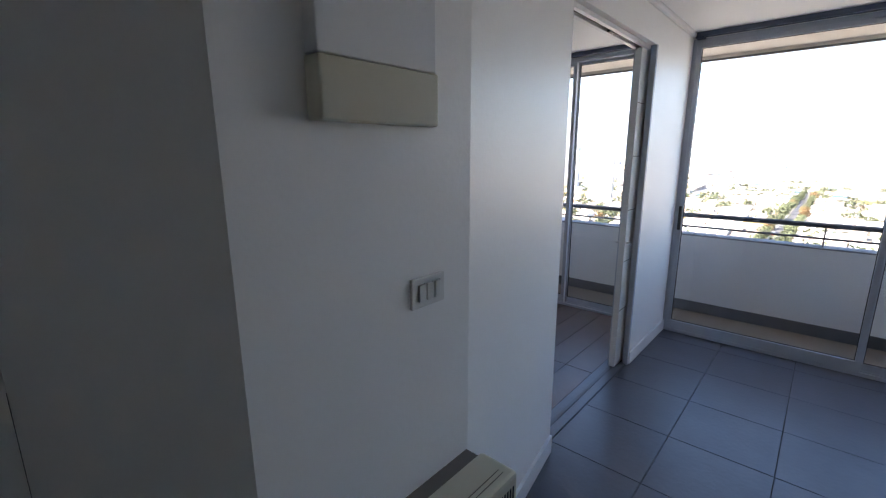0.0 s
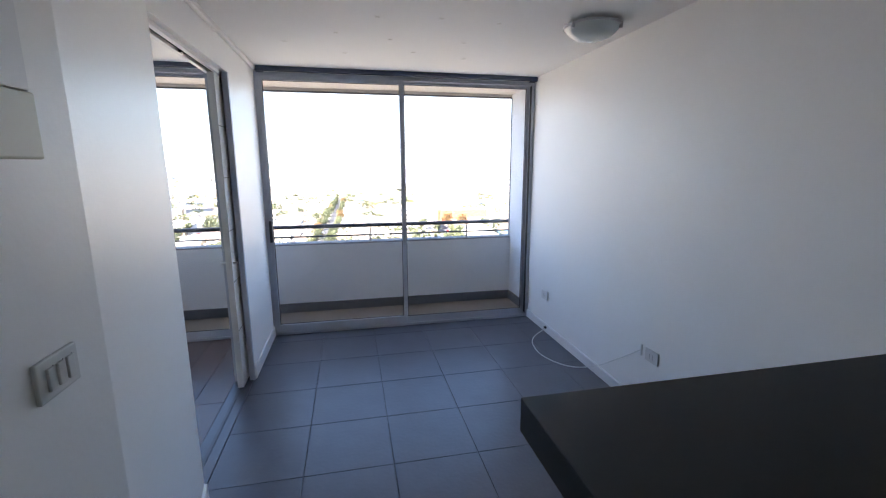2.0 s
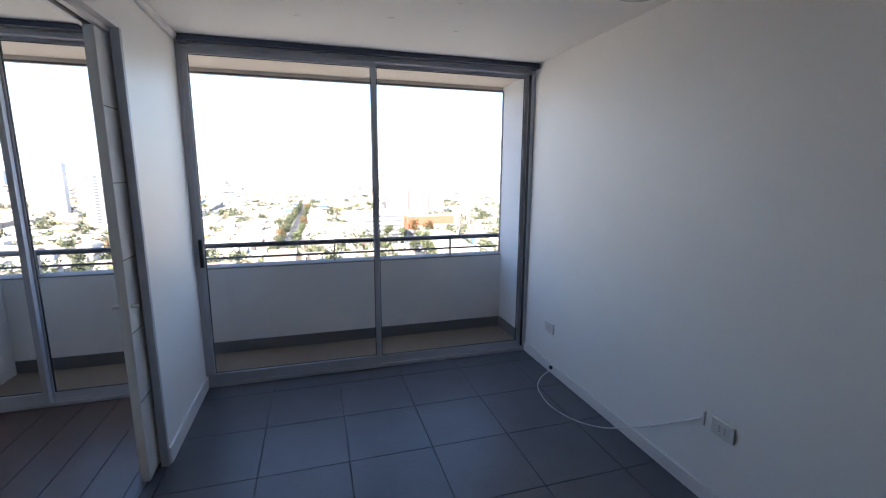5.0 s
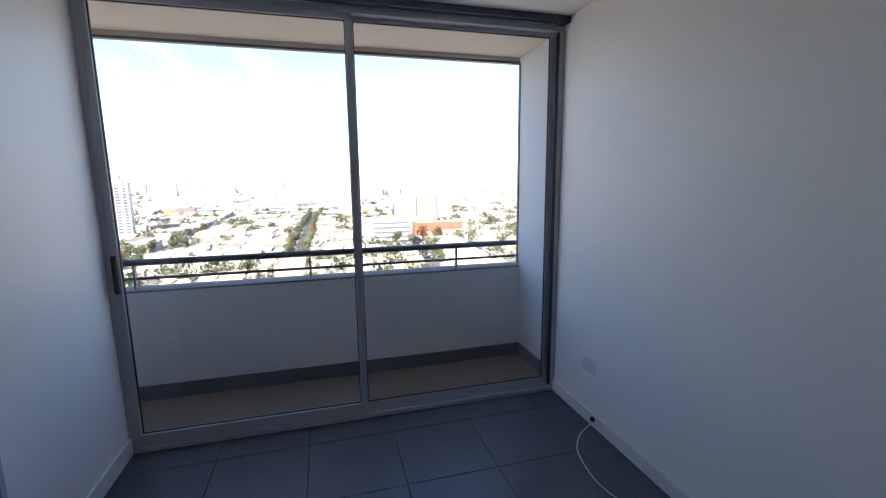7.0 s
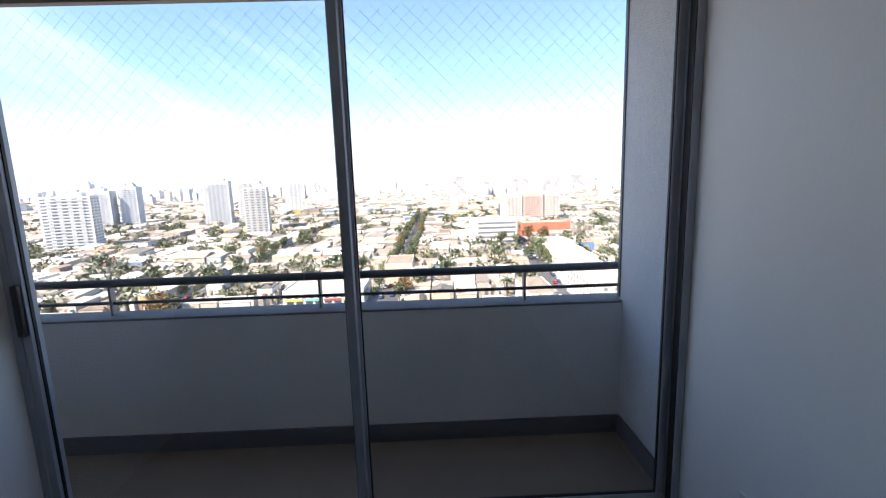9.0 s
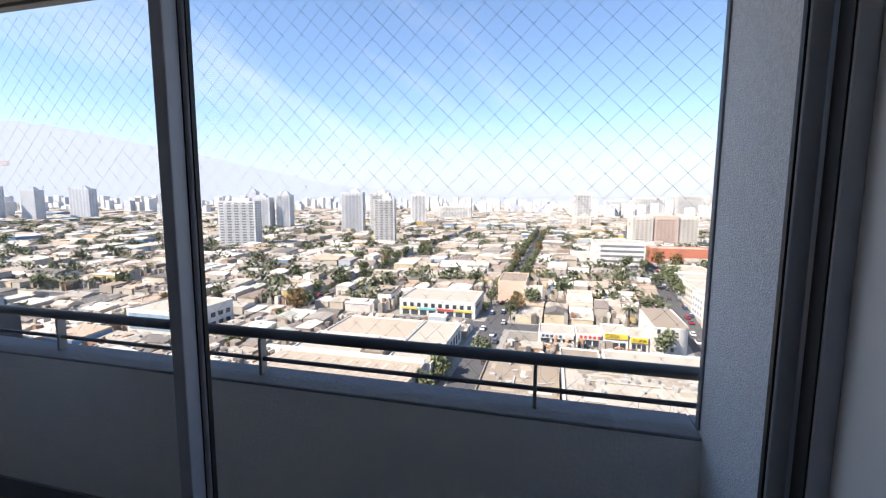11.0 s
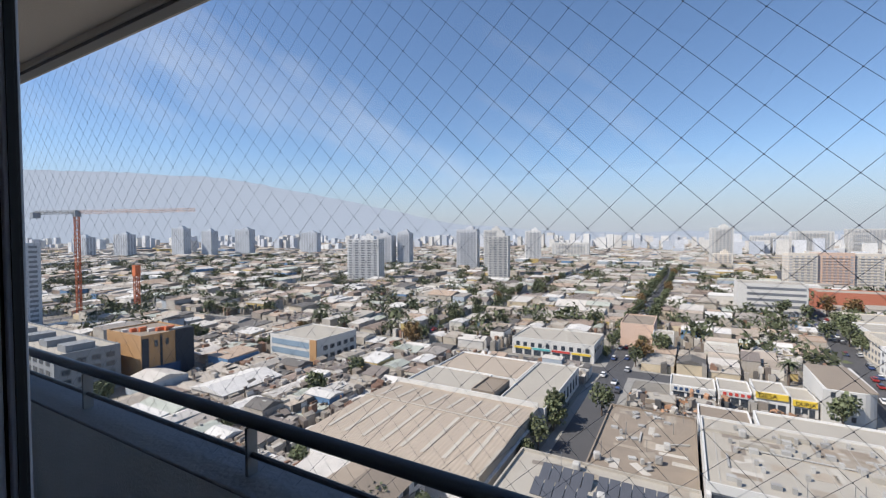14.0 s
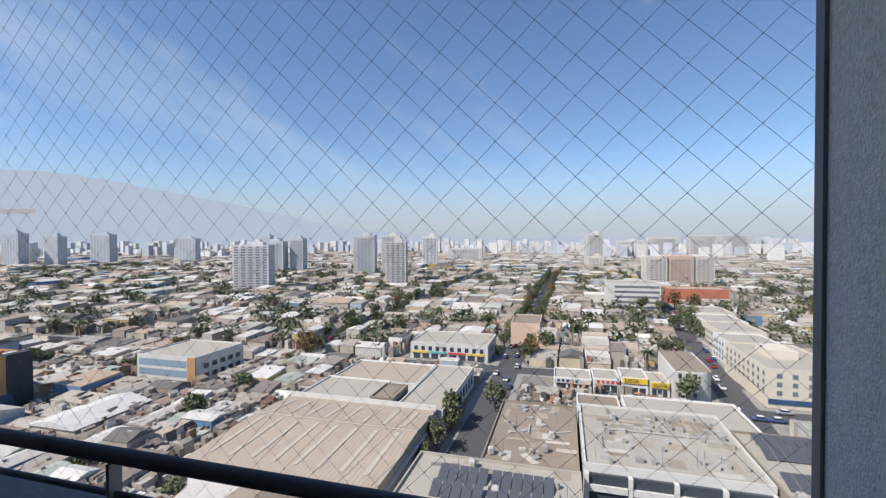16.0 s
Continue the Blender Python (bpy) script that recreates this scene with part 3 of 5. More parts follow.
WALLS = [(0.55, 0.52, 0.46), (0.42, 0.38, 0.32), (0.66, 0.64, 0.60), (0.34, 0.30, 0.26), (0.50, 0.42, 0.30), (0.36, 0.40, 0.44), (0.47, 0.44, 0.40), (0.28, 0.22, 0.18), (0.60, 0.57, 0.52), (0.45, 0.40, 0.33), (0.40, 0.37, 0.33), (0.52, 0.50, 0.47), (0.31, 0.27, 0.23), (0.56, 0.53, 0.48), (0.12, 0.22, 0.36), (0.44, 0.40, 0.35), (0.38, 0.34, 0.29), (0.50, 0.38, 0.16)]
M_ROOF = palette("sheet metal and dusty roofs", ROOFS, 0.75, 0.16, 0.5, ribs=1.1)
M_SHEDS = palette("rusty sheds and yard clutter", [(0.26, 0.22, 0.18), (0.18, 0.15, 0.13), (0.33, 0.29, 0.24), (0.40, 0.37, 0.33), (0.22, 0.13, 0.09), (0.12, 0.11, 0.10), (0.30, 0.27, 0.23), (0.46, 0.43, 0.39)], 0.85, 0.14, 0.5, island=True)
M_HWALL = palette("house walls", WALLS, 0.85, 0.12, 0.5)
M_ROOF_FAR = palette("far roofs", ROOFS, 0.85, 0.12, 0.3, island=True)
M_HWALL_FAR = palette("far walls", WALLS, 0.9, 0.1, 0.3, island=True)
# tones lightened so the horizon blocks look veiled by haze
M_TOWER_FAR = palette("far towers paled for haze", [(0.62, 0.63, 0.65), (0.52, 0.54, 0.58), (0.66, 0.65, 0.63), (0.44, 0.47, 0.52), (0.58, 0.56, 0.53)], 0.9, 0.05, 0.1, island=True)
M_LEAF = mat("foliage", (0.10, 0.115, 0.058), 0.8, vary=0.25, scale=0.8, by_object=0.6, by_island=0.7)
M_LEAF_AUT = mat("dry foliage", (0.16, 0.10, 0.04), 0.8, vary=0.25, scale=0.8, by_island=0.7)
M_TRUNK = mat("bark", (0.12, 0.09, 0.07), 0.9, vary=0.2, scale=2)
M_WIN = mat("dark window glass", (0.05, 0.06, 0.075), 0.15, vary=0.2, scale=0.3)
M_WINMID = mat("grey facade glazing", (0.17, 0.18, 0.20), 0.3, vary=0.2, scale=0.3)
# window colour lightened to imitate haze on distant towers
M_WINHAZE = mat("glazing paled for haze", (0.33, 0.34, 0.36), 0.4, vary=0.15, scale=0.3)
M_CONC = mat("pale concrete facade", (0.66, 0.65, 0.63), 0.85, vary=0.08, scale=0.3, stain=0.05, stain_scale=0.05)
M_GREYF = mat("grey facade", (0.52, 0.53, 0.55), 0.85, vary=0.08, scale=0.3)
M_WHITEF = mat("white facade", (0.56, 0.545, 0.515), 0.8, vary=0.05, scale=0.3)
# grey lowered to imitate the shade lying on the long block
M_SHADEBLK = mat("render darkened for shade", (0.22, 0.23, 0.24), 0.85, vary=0.08, scale=0.4)
# distance haze is mixed into this wall colour
M_HAZE = mat("facade tinted for haze", (0.50, 0.53, 0.57), 0.9, vary=0.05, scale=0.1)
M_BEIGEF = mat("beige facade", (0.62, 0.56, 0.48), 0.85, vary=0.06, scale=0.3)
M_BRICKF = mat("salmon facade", (0.58, 0.42, 0.33), 0.85, vary=0.08, scale=0.3)
M_CREAMF = mat("cream rendered facade", (0.60, 0.54, 0.45), 0.85, vary=0.08, scale=0.3, stain=0.05, stain_scale=0.1)
M_REDP = mat("orange-red cladding", (0.43, 0.15, 0.09), 0.7, vary=0.06, scale=0.3)
M_CRANE = mat("orange crane paint", (0.60, 0.16, 0.06), 0.6, vary=0.05, scale=1)
M_JIB = mat("faded crane paint", (0.50, 0.36, 0.30), 0.6, vary=0.05, scale=1)
M_ROOFUNIT = mat("grey roof units", (0.36, 0.35, 0.33), 0.7, vary=0.1, scale=1, by_object=0.5)
M_CRANEG = mat("grey crane steel", (0.25, 0.27, 0.29), 0.6, vary=0.05, scale=1)
M_ORANGE = mat("ochre plaster", (0.40, 0.235, 0.11), 0.85, vary=0.1, scale=0.4)
M_NETG = mat("dark debris netting", (0.035, 0.04, 0.05), 0.9, vary=0.2, scale=0.5)
M_SOLAR = mat("solar cell", (0.085, 0.09, 0.105), 0.28, vary=0.1, scale=1)
M_BLUEP = mat("blue paint", (0.035, 0.075, 0.16), 0.6, vary=0.1, scale=0.5)
M_YELLOW = mat("yellow sign paint", (0.70, 0.50, 0.06), 0.6, vary=0.05, scale=1)
M_TEAL = mat("teal paint", (0.12, 0.42, 0.42), 0.6, vary=0.1, scale=1)
M_SIGNRED = mat("red sign paint", (0.5, 0.06, 0.05), 0.6, vary=0.05, scale=1)
M_WARE = mat("dusty corrugated roofing", (0.37, 0.31, 0.245), 0.75, vary=0.10, scale=0.4, stain=0.06, stain_scale=0.08)
M_WARELIGHT = mat("translucent roof sheets", (0.44, 0.40, 0.34), 0.6, vary=0.08, scale=0.5)
M_BROWNROOF = mat("brown felt roof", (0.25, 0.205, 0.16), 0.9, vary=0.12, scale=0.4, stain=0.10, stain_scale=0.12)
M_GREYROOF = mat("pale painted flat roof", (0.37, 0.34, 0.29), 0.85, vary=0.08, scale=0.5, stain=0.08, stain_scale=0.15)
M_CARS = palette("car paint", [(0.7, 0.7, 0.7), (0.08, 0.08, 0.09), (0.35, 0.36, 0.38), (0.75, 0.75, 0.74), (0.3, 0.03, 0.03), (0.05, 0.08, 0.2)], 0.3, 0.01, 1.0)
M_MOUNT = bpy.data.materials.new("haze-glow mountains")
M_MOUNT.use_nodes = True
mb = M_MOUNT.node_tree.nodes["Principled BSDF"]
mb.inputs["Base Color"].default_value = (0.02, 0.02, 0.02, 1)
# blue-grey emission stands in for haze over the range
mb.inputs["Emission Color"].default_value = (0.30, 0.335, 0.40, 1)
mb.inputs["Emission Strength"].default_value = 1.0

# ground to the horizon
slab("ground", (-4800, 4800, 1.5, 4900, GZ - 1, GZ), M_GROUND, "dusty city ground between the houses", "ground")

# mountains on the horizon, their haze put in as an even glow
RIDGE_AZ = (-95, -80, -69, -58, -53, -48, -42, -37, -28, -19, -8, 30, 70)
RIDGE_EL = (5.5, 6.2, 6.7, 7.0, 6.4, 5.7, 4.6, 3.6, 1.7, 0.9, 0.4, 0.5, 0.5)
bm = bmesh.new()
prev = None
for i in range(331):
    az = -95 + i * 0.5
    el = float(np.interp(az, RIDGE_AZ, RIDGE_EL)) + 0.22 * noise.noise((az * 0.22, 1.7, 0)) + 0.1 * noise.noise((az * 0.9, 5.1, 0))
    d = 4600
    x, y = d * math.sin(radians(az)), d * math.cos(radians(az))
    a = bm.verts.new((x, y, GZ - 0.5))
    b = bm.verts.new((x, y, d * math.tan(radians(max(el, 0.1)))))
    if prev:
        bm.faces.new((prev[0], a, b, prev[1]))
    prev = (a, b)
structure("backdrop", bm, M_MOUNT, "mountain range on the horizon, glowing blue-grey to imitate haze", "mountains")

# streets
LONG = ((-900, -0.16), (-785, -0.15), (-670, -0.13), (-560, -0.11), (-450, -0.10), (-345, -0.08), (-240, -0.07), (-114, -0.03), (-22.5, 0.012),
        (51.3, 0.105), (150, 0.165), (250, 0.175), (350, 0.185), (450, 0.19), (560, 0.2))
CROSS = (-60, 50, 172, 285, 400, 510, 630, 760)


def street_x(k, y):
    return LONG[k][0] + LONG[k][1] * (y - 150)


def strip_mesh(name, pts, half, z0, z1, material, label, category):
    bm = bmesh.new()
    prev = None
    for (x, y), (nx, ny) in pts:
        q = [bm.verts.new((x + s * half * nx, y + s * half * ny, z)) for s, z in ((-1, z0), (-1, z1), (1, z1), (1, z0))]
        if prev:
            for i in range(3):
                bm.faces.new((prev[i], q[i], q[i + 1], prev[i + 1]))
        prev = q
    bmesh.ops.recalc_face_normals(bm, faces=bm.faces)
    return structure(name, bm, material, label, category)


for k in range(len(LONG)):
    nrm = Vector((1, -LONG[k][1])).normalized()
    line = [((street_x(k, y), y), nrm) for y in (172 if k == 7 else 20, 400, 900)]
    strip_mesh("pavement", line, 7.0, GZ - 0.1, GZ + 0.14, M_PAVE, "pale concrete pavement along the street", "pavement")
    strip_mesh("road", line, 4.6, GZ - 0.1, GZ + 0.16, M_ASPHALT, "dark asphalt street between low houses", "road")
for y in CROSS[2:]:
    line = [((x, y + 0.02 * x), (0, 1)) for x in (-900, 0, 600)]
    strip_mesh("pavement", line, 6.5, GZ - 0.1, GZ + 0.145, M_PAVE, "pale concrete pavement along the street", "pavement")
    strip_mesh("road", line, 4.4, GZ - 0.1, GZ + 0.165, M_ASPHALT, "dark asphalt cross street between low houses", "road")

# places kept free for the larger buildings
KEEP = [(-80, -31, 66, 152), (-34, 44, 48, 133), (-252, -162, 52, 98), (-158, -124, 118, 152), (24, 72, 330, 372), (76, 128, 376, 412), (-350, -298, 372, 415),
        (-318, -228, 580, 628), (-212, -176, 462, 500), (30, 60, 134, 182), (90, 180, 535, 600), (-30, -4, 205, 250), (30, 48, 74, 108), (44, 132, 137, 151), (56, 92, 151, 192), (-352, -306, 70, 108), (-68, -30, 177, 206), (-15, 33, 132, 167), (28, 35, 181, 188)]


def free(x0, x1, y0, y1):
    return all(x1 < a or x0 > b or y1 < c or y0 > d for a, b, c, d in KEEP)


def lots(u0, u1, v0, v1, w, h, size):
    """Splits a block, given by shares of its width and depth, into lots."""
    W, H = (u1 - u0) * w, (v1 - v0) * h
    lim = size * rng.uniform(0.7, 1.6)
    if max(W, H) < lim or min(W, H) < size * 0.45 and max(W, H) < 2.2 * size:
        return [(u0, u1, v0, v1)]
    f = rng.uniform(0.36, 0.64)
    if W > H * rng.uniform(0.75, 1.3):
        m = u0 + (u1 - u0) * f
        return lots(u0, m, v0, v1, w, h, size) + lots(m, u1, v0, v1, w, h, size)
    m = v0 + (v1 - v0) * f
    return lots(u0, u1, v0, m, w, h, size) + lots(u0, u1, m, v1, w, h, size)


def roof_shape(c, h, kind, rise, over):
    """Wall and roof geometry over the plan corners c (anticlockwise), local to the ground."""
    wv = [(x, y, -0.3) for x, y in c] + [(x, y, h) for x, y in c]
    wf = [(i, (i + 1) % 4, 4 + (i + 1) % 4, 4 + i) for i in range(4)]
    cx, cy = sum(p[0] for p in c) / 4, sum(p[1] for p in c) / 4
    o = [(cx + (x - cx) * over, cy + (y - cy) * over) for x, y in c]
    t = 0.14
    if kind == "gable":
        lx = math.hypot(c[1][0] - c[0][0], c[1][1] - c[0][1])
        ly = math.hypot(c[2][0] - c[1][0], c[2][1] - c[1][1])
        if lx < ly:
            o = o[1:] + o[:1]
        m1 = ((o[0][0] + o[3][0]) / 2, (o[0][1] + o[3][1]) / 2)
        m2 = ((o[1][0] + o[2][0]) / 2, (o[1][1] + o[2][1]) / 2)
        rv = [(x, y, h) for x, y in o] + [(*m1, h + rise), (*m2, h + rise)] + [(x, y, h - t) for x, y in o]
        rf = [(0, 1, 5, 4), (2, 3, 4, 5), (3, 0, 4), (1, 2, 5), (0, 6, 7, 1), (1, 7, 8, 2), (2, 8, 9, 3), (3, 9, 6, 0)]
    elif kind == "shed":
        rv = [(o[0][0], o[0][1], h), (o[1][0], o[1][1], h), (o[2][0], o[2][1], h + rise), (o[3][0], o[3][1], h + rise)] + [(x, y, h - t) for x, y in o]
        rf = [(0, 1, 2, 3), (0, 4, 5, 1), (1, 5, 6, 2), (2, 6, 7, 3), (3, 7, 4, 0)]
    else:
        inn = [(cx + (x - cx) * 0.95, cy + (y - cy) * 0.95) for x, y in c]
        p = h + 0.55
        rv = [(x, y, h) for x, y in c] + [(x, y, p) for x, y in c] + [(x, y, p) for x, y in inn] + [(x, y, h) for x, y in inn]
        rf = [(8 + 4, 9 + 4, 10 + 4, 11 + 4)]
        for i in range(4):
            k = (i + 1) % 4
            rf += [(i, k, 4 + k, 4 + i), (4 + i, 4 + k, 8 + k, 8 + i), (8 + i, 8 + k, 12 + k, 12 + i)]
    return wv, wf, rv, rf


def pymesh(name, v, f, m):
    me = bpy.data.meshes.new(name)
    me.from_pydata(v, [], f)
    me.materials.append(m)
    return me


def random_roof(size, h):
    kind = rng.choices(("gable", "shed", "flat"), (0.46, 0.42, 0.12))[0]
    return kind, rng.uniform(0.06, 0.16) * size if kind == "gable" else rng.uniform(0.4, 1.3), rng.uniform(1.0, 1.05)


ROOF_WORDS = {"gable": "low house with a shallow pitched sheet roof", "shed": "low building with a sloping sheet metal roof",
              "flat": "low flat-roofed building with a parapet"}
roof_kit = block_mesh("roof_unit", 1.4, 1.0, 0.8, M_ROOFUNIT)
VENT = block_mesh("roof_vent", 0.6, 0.6, 1.1, M_ROOFUNIT)
SKYL = block_mesh("skylight", 2.6, 0.9, 0.16, M_WARELIGHT)


def house(c, h, kind, rise, over):
    cx, cy = sum(p[0] for p in c) / 4, sum(p[1] for p in c) / 4
    e = thing("house", (cx, cy, GZ), ROOF_WORDS[kind] + ", in the crowded blocks", "house", "low houses of the city")
    loc = [(x - cx, y - cy) for x, y in c]
    wv, wf, rv, rf = roof_shape(loc, h, kind, rise, over)
    for nm, v, f, m in (("wall", wv, wf, M_HWALL), ("roof", rv, rf, M_ROOF)):
        o = new(nm, pymesh(nm, v, f, m))
        o.parent = e
    for _ in range(rng.choice((0, 0, 1, 1, 2))):
        u, v = rng.uniform(0.25, 0.75), rng.uniform(0.25, 0.75)
        x = (loc[0][0] * (1 - u) + loc[1][0] * u) * (1 - v) + (loc[3][0] * (1 - u) + loc[2][0] * u) * v
        y = (loc[0][1] * (1 - u) + loc[1][1] * u) * (1 - v) + (loc[3][1] * (1 - u) + loc[2][1] * u) * v
        z = h + (0.45 if kind == "flat" else rise * 0.55)
        nm, me = rng.choice((("roof_unit", roof_kit), ("vent", VENT), ("skylight", SKYL)))
        o = new(nm, me)
        o.parent, o.location, o.rotation_euler = e, (x, y, z + 0.1), (0, 0, rng.uniform(-0.2, 0.2))


far_w, far_wf, far_r, far_rf = [], [], [], []
tree_spots, far_spots = [], []
for k in range(len(LONG) - 1):
    for j in range(len(CROSS) - 1):
        y0, y1 = CROSS[j] + 6.7, CROSS[j + 1] - 6.7
        ym = (y0 + y1) / 2
        w = street_x(k + 1, ym) - street_x(k, ym) - 14.4
        if y1 < 30:
            continue
        dist = math.hypot((street_x(k, ym) + w / 2) * 0.85, ym)
        near = dist < 200 and -240 < street_x(k, ym) < 160
        for u0, u1, v0, v1 in lots(0, 1, 0, 1, w, y1 - y0, 10.5 if dist < 190 else 14 if dist < 320 else 17 if dist < 450 else 21):
            c = []
            for u, v in ((u0, v0), (u1, v0), (u1, v1), (u0, v1)):
                y = y0 + (y1 - y0) * v
                a, b = street_x(k, y) + 7.2, street_x(k + 1, y) - 7.2
                x = a + (b - a) * u
                c.append((x, y + 0.02 * x))
            cx, cy = sum(p[0] for p in c) / 4, sum(p[1] for p in c) / 4
            az = math.degrees(math.atan2(cx, cy))
            if cy < 42 or az < -84 or az > 36:
                continue
            xs_, ys_ = [p[0] for p in c], [p[1] for p in c]
            if not free(min(xs_), max(xs_), min(ys_), max(ys_)):
                continue
            r = rng.random()
            size = min(max(xs_) - min(xs_), max(ys_) - min(ys_))
            if r < (0.13 if near else 0.23):
                (tree_spots if near else far_spots).append((cx, cy))
                continue
            q = rng.uniform(0.86, 0.99)
            c = [(cx + (x - cx) * q, cy + (y - cy) * q) for x, y in c]
            h = rng.choice((2.8, 3.2, 3.5, 3.8, 4.4, 5.2) if near else (2.9, 3.2, 3.6, 4.0, 4.6, 6.0)) * rng.uniform(0.9, 1.1)
            kind, rise, over = random_roof(size, h)
            if near:
                house(c, h, kind, rise, over)
            else:
                wv, wf, rv, rf = roof_shape(c, h, kind, rise, over)
                b = len(far_w)
                far_w += [(x, y, z + GZ) for x, y, z in wv]
                far_wf += [tuple(i + b for i in f) for f in wf]
                b = len(far_r)
                far_r += [(x, y, z + GZ) for x, y, z in rv]
                far_rf += [tuple(i + b for i in f) for f in rf]

# close-packed yards beside the warehouse
for i in range(9):
    for j in range(2):
        x0, y0 = street_x(7, 45 + 13.6 * i) - 7.2 + 7.6 * j, 45 + 13.6 * i
        w, l = rng.uniform(5.4, 7.2), rng.uniform(8.5, 13.0)
        if free(x0, x0 + w, y0, y0 + l):
            house([(x0, y0), (x0 + w, y0), (x0 + w, y0 + l), (x0, y0 + l)], rng.uniform(2.6, 4.6), *random_roof(w, 3))

# small clutter on and between the roofs: tanks, sheds, ducts, patched sheets
cv_, cf_ = [], []
for _ in range(12000):
    y = 60 + 520 * rng.random() ** 1.5
    x = rng.uniform(-1.6, 0.45) * y + rng.uniform(-15, 15)
    if not free(x - 1, x + 1, y - 1, y + 1) or min(abs(x - street_x(k, y)) for k in range(len(LONG)) if k != 7 or y > 172) < 7.5 or min(abs(y - 0.02 * x - q) for q in CROSS) < 7:
        continue
    w, l, h = rng.uniform(0.4, 2.4), rng.uniform(0.4, 3.6), rng.uniform(2.2, 5.0)
    a, z = rng.uniform(-0.2, 0.2), GZ
    ca, sa = math.cos(a), math.sin(a)
    b = len(cv_)
    t = rng.uniform(-0.4, 0.4)
    cv_ += [(x + (sx * w * ca - sy * l * sa) / 2, y + (sx * w * sa + sy * l * ca) / 2, zz + (t * sx if zz > z else 0))
            for zz in (z, z + h) for sx, sy in ((-1, -1), (1, -1), (1, 1), (-1, 1))]
    cf_ += [tuple(b + i for i in f) for f in ((4, 5, 6, 7), (0, 1, 5, 4), (1, 2, 6, 5), (2, 3, 7, 6), (3, 0, 4, 7))]
o = new("roof_clutter", pymesh("roof_clutter", cv_, cf_, M_SHEDS))
tagged(o, "small sheds, tanks and patched sheets among the roofs", "roof clutter", kind="stuff")

# the sprawl beyond, coarser with distance
def sprawl(n, d0, d1, s0, s1, h0, h1):
    for _ in range(n):
        az = radians(rng.uniform(-82, 40))
        d = math.sqrt(rng.uniform(d0 * d0, d1 * d1))
        x, y = d * math.sin(az), d * math.cos(az)
        if y < 760 and -900 < x < 600:
            continue
        a = rng.choice((0, 0.12, -0.1))
        w, l, h = rng.uniform(s0, s1), rng.uniform(s0, s1), rng.uniform(h0, h1)
        c = [(x + sx * w * math.cos(a) - sy * l * math.sin(a), y + sx * w * math.sin(a) + sy * l * math.cos(a)) for sx, sy in ((-.5, -.5), (.5, -.5), (.5, .5), (-.5, .5))]
        kind = rng.choice(("gable", "shed", "shed"))
        wv, wf, rv, rf = roof_shape(c, h, kind, rng.uniform(0.6, 1.8), 1.0)
        b = len(far_w)
        far_w.extend((p, q, z + GZ) for p, q, z in wv)
        far_wf.extend(tuple(i + b for i in f) for f in wf)
        b = len(far_r)
        far_r.extend((p, q, z + GZ) for p, q, z in rv)
        far_rf.extend(tuple(i + b for i in f) for f in rf)
        if rng.random() < 0.34:
            far_spots.append((x + w, y + l * 0.6))


sprawl(5200, 700, 1500, 12, 30, 4, 10)
sprawl(4500, 1500, 3600, 22, 60, 5, 13)
o = new("far_walls", pymesh("far_walls", far_w, far_wf, M_HWALL_FAR))
tagged(o, "walls of the low houses far across the city", "houses", kind="stuff")
o = new("far_roofs", pymesh("far_roofs", far_r, far_rf, M_ROOF_FAR))
tagged(o, "dusty sheet roofs far across the city", "roofs", kind="stuff")

# far blocks of flats, thickest along the horizon
fv, ff = [], []


def far_block(x, y, w, l, h):
    b = len(fv)
    fv.extend((x + sx * w / 2, y + sy * l / 2, z) for z in (GZ, GZ + h) for sx, sy in ((-1, -1), (1, -1), (1, 1), (-1, 1)))
    ff.extend(tuple(b + i for i in f) for f in ((4, 5, 6, 7), (0, 1, 5, 4), (1, 2, 6, 5), (2, 3, 7, 6), (3, 0, 4, 7)))


for _ in range(420):
    az = radians(rng.uniform(-80, 38))
    d = rng.uniform(1500, 3600)
    if math.degrees(az) > -2:
        d = rng.uniform(1100, 2800)
    x, y = d * math.sin(az), d * math.cos(az)
    n = rng.choice((1, 1, 2, 3))
    h = rng.uniform(22, 62) * (1.0 if d > 1400 else 0.8)
    for i in range(n):
        far_block(x + i * rng.uniform(24, 36), y + rng.uniform(-10, 10), rng.uniform(14, 26), 18, h * rng.uniform(0.85, 1.05))
o = new("far_towers", pymesh("far_towers", fv, ff, M_TOWER_FAR))
tagged(o, "apartment blocks along the horizon, colours paled to imitate haze", "towers", kind="stuff")


# ---------------------------------------------------------------- towers
def turn_box(bm, cx, cy, w, l, z0, z1, a, dx=0.0, dy=0.0):
    m = Matrix.Translation((cx, cy, 0)) @ Matrix.Rotation(a, 4, "Z") @ Matrix.LocRotScale((dx, dy, (z0 + z1) / 2), None, (w, l, z1 - z0))
    bmesh.ops.create_cube(bm, size=1, matrix=m)


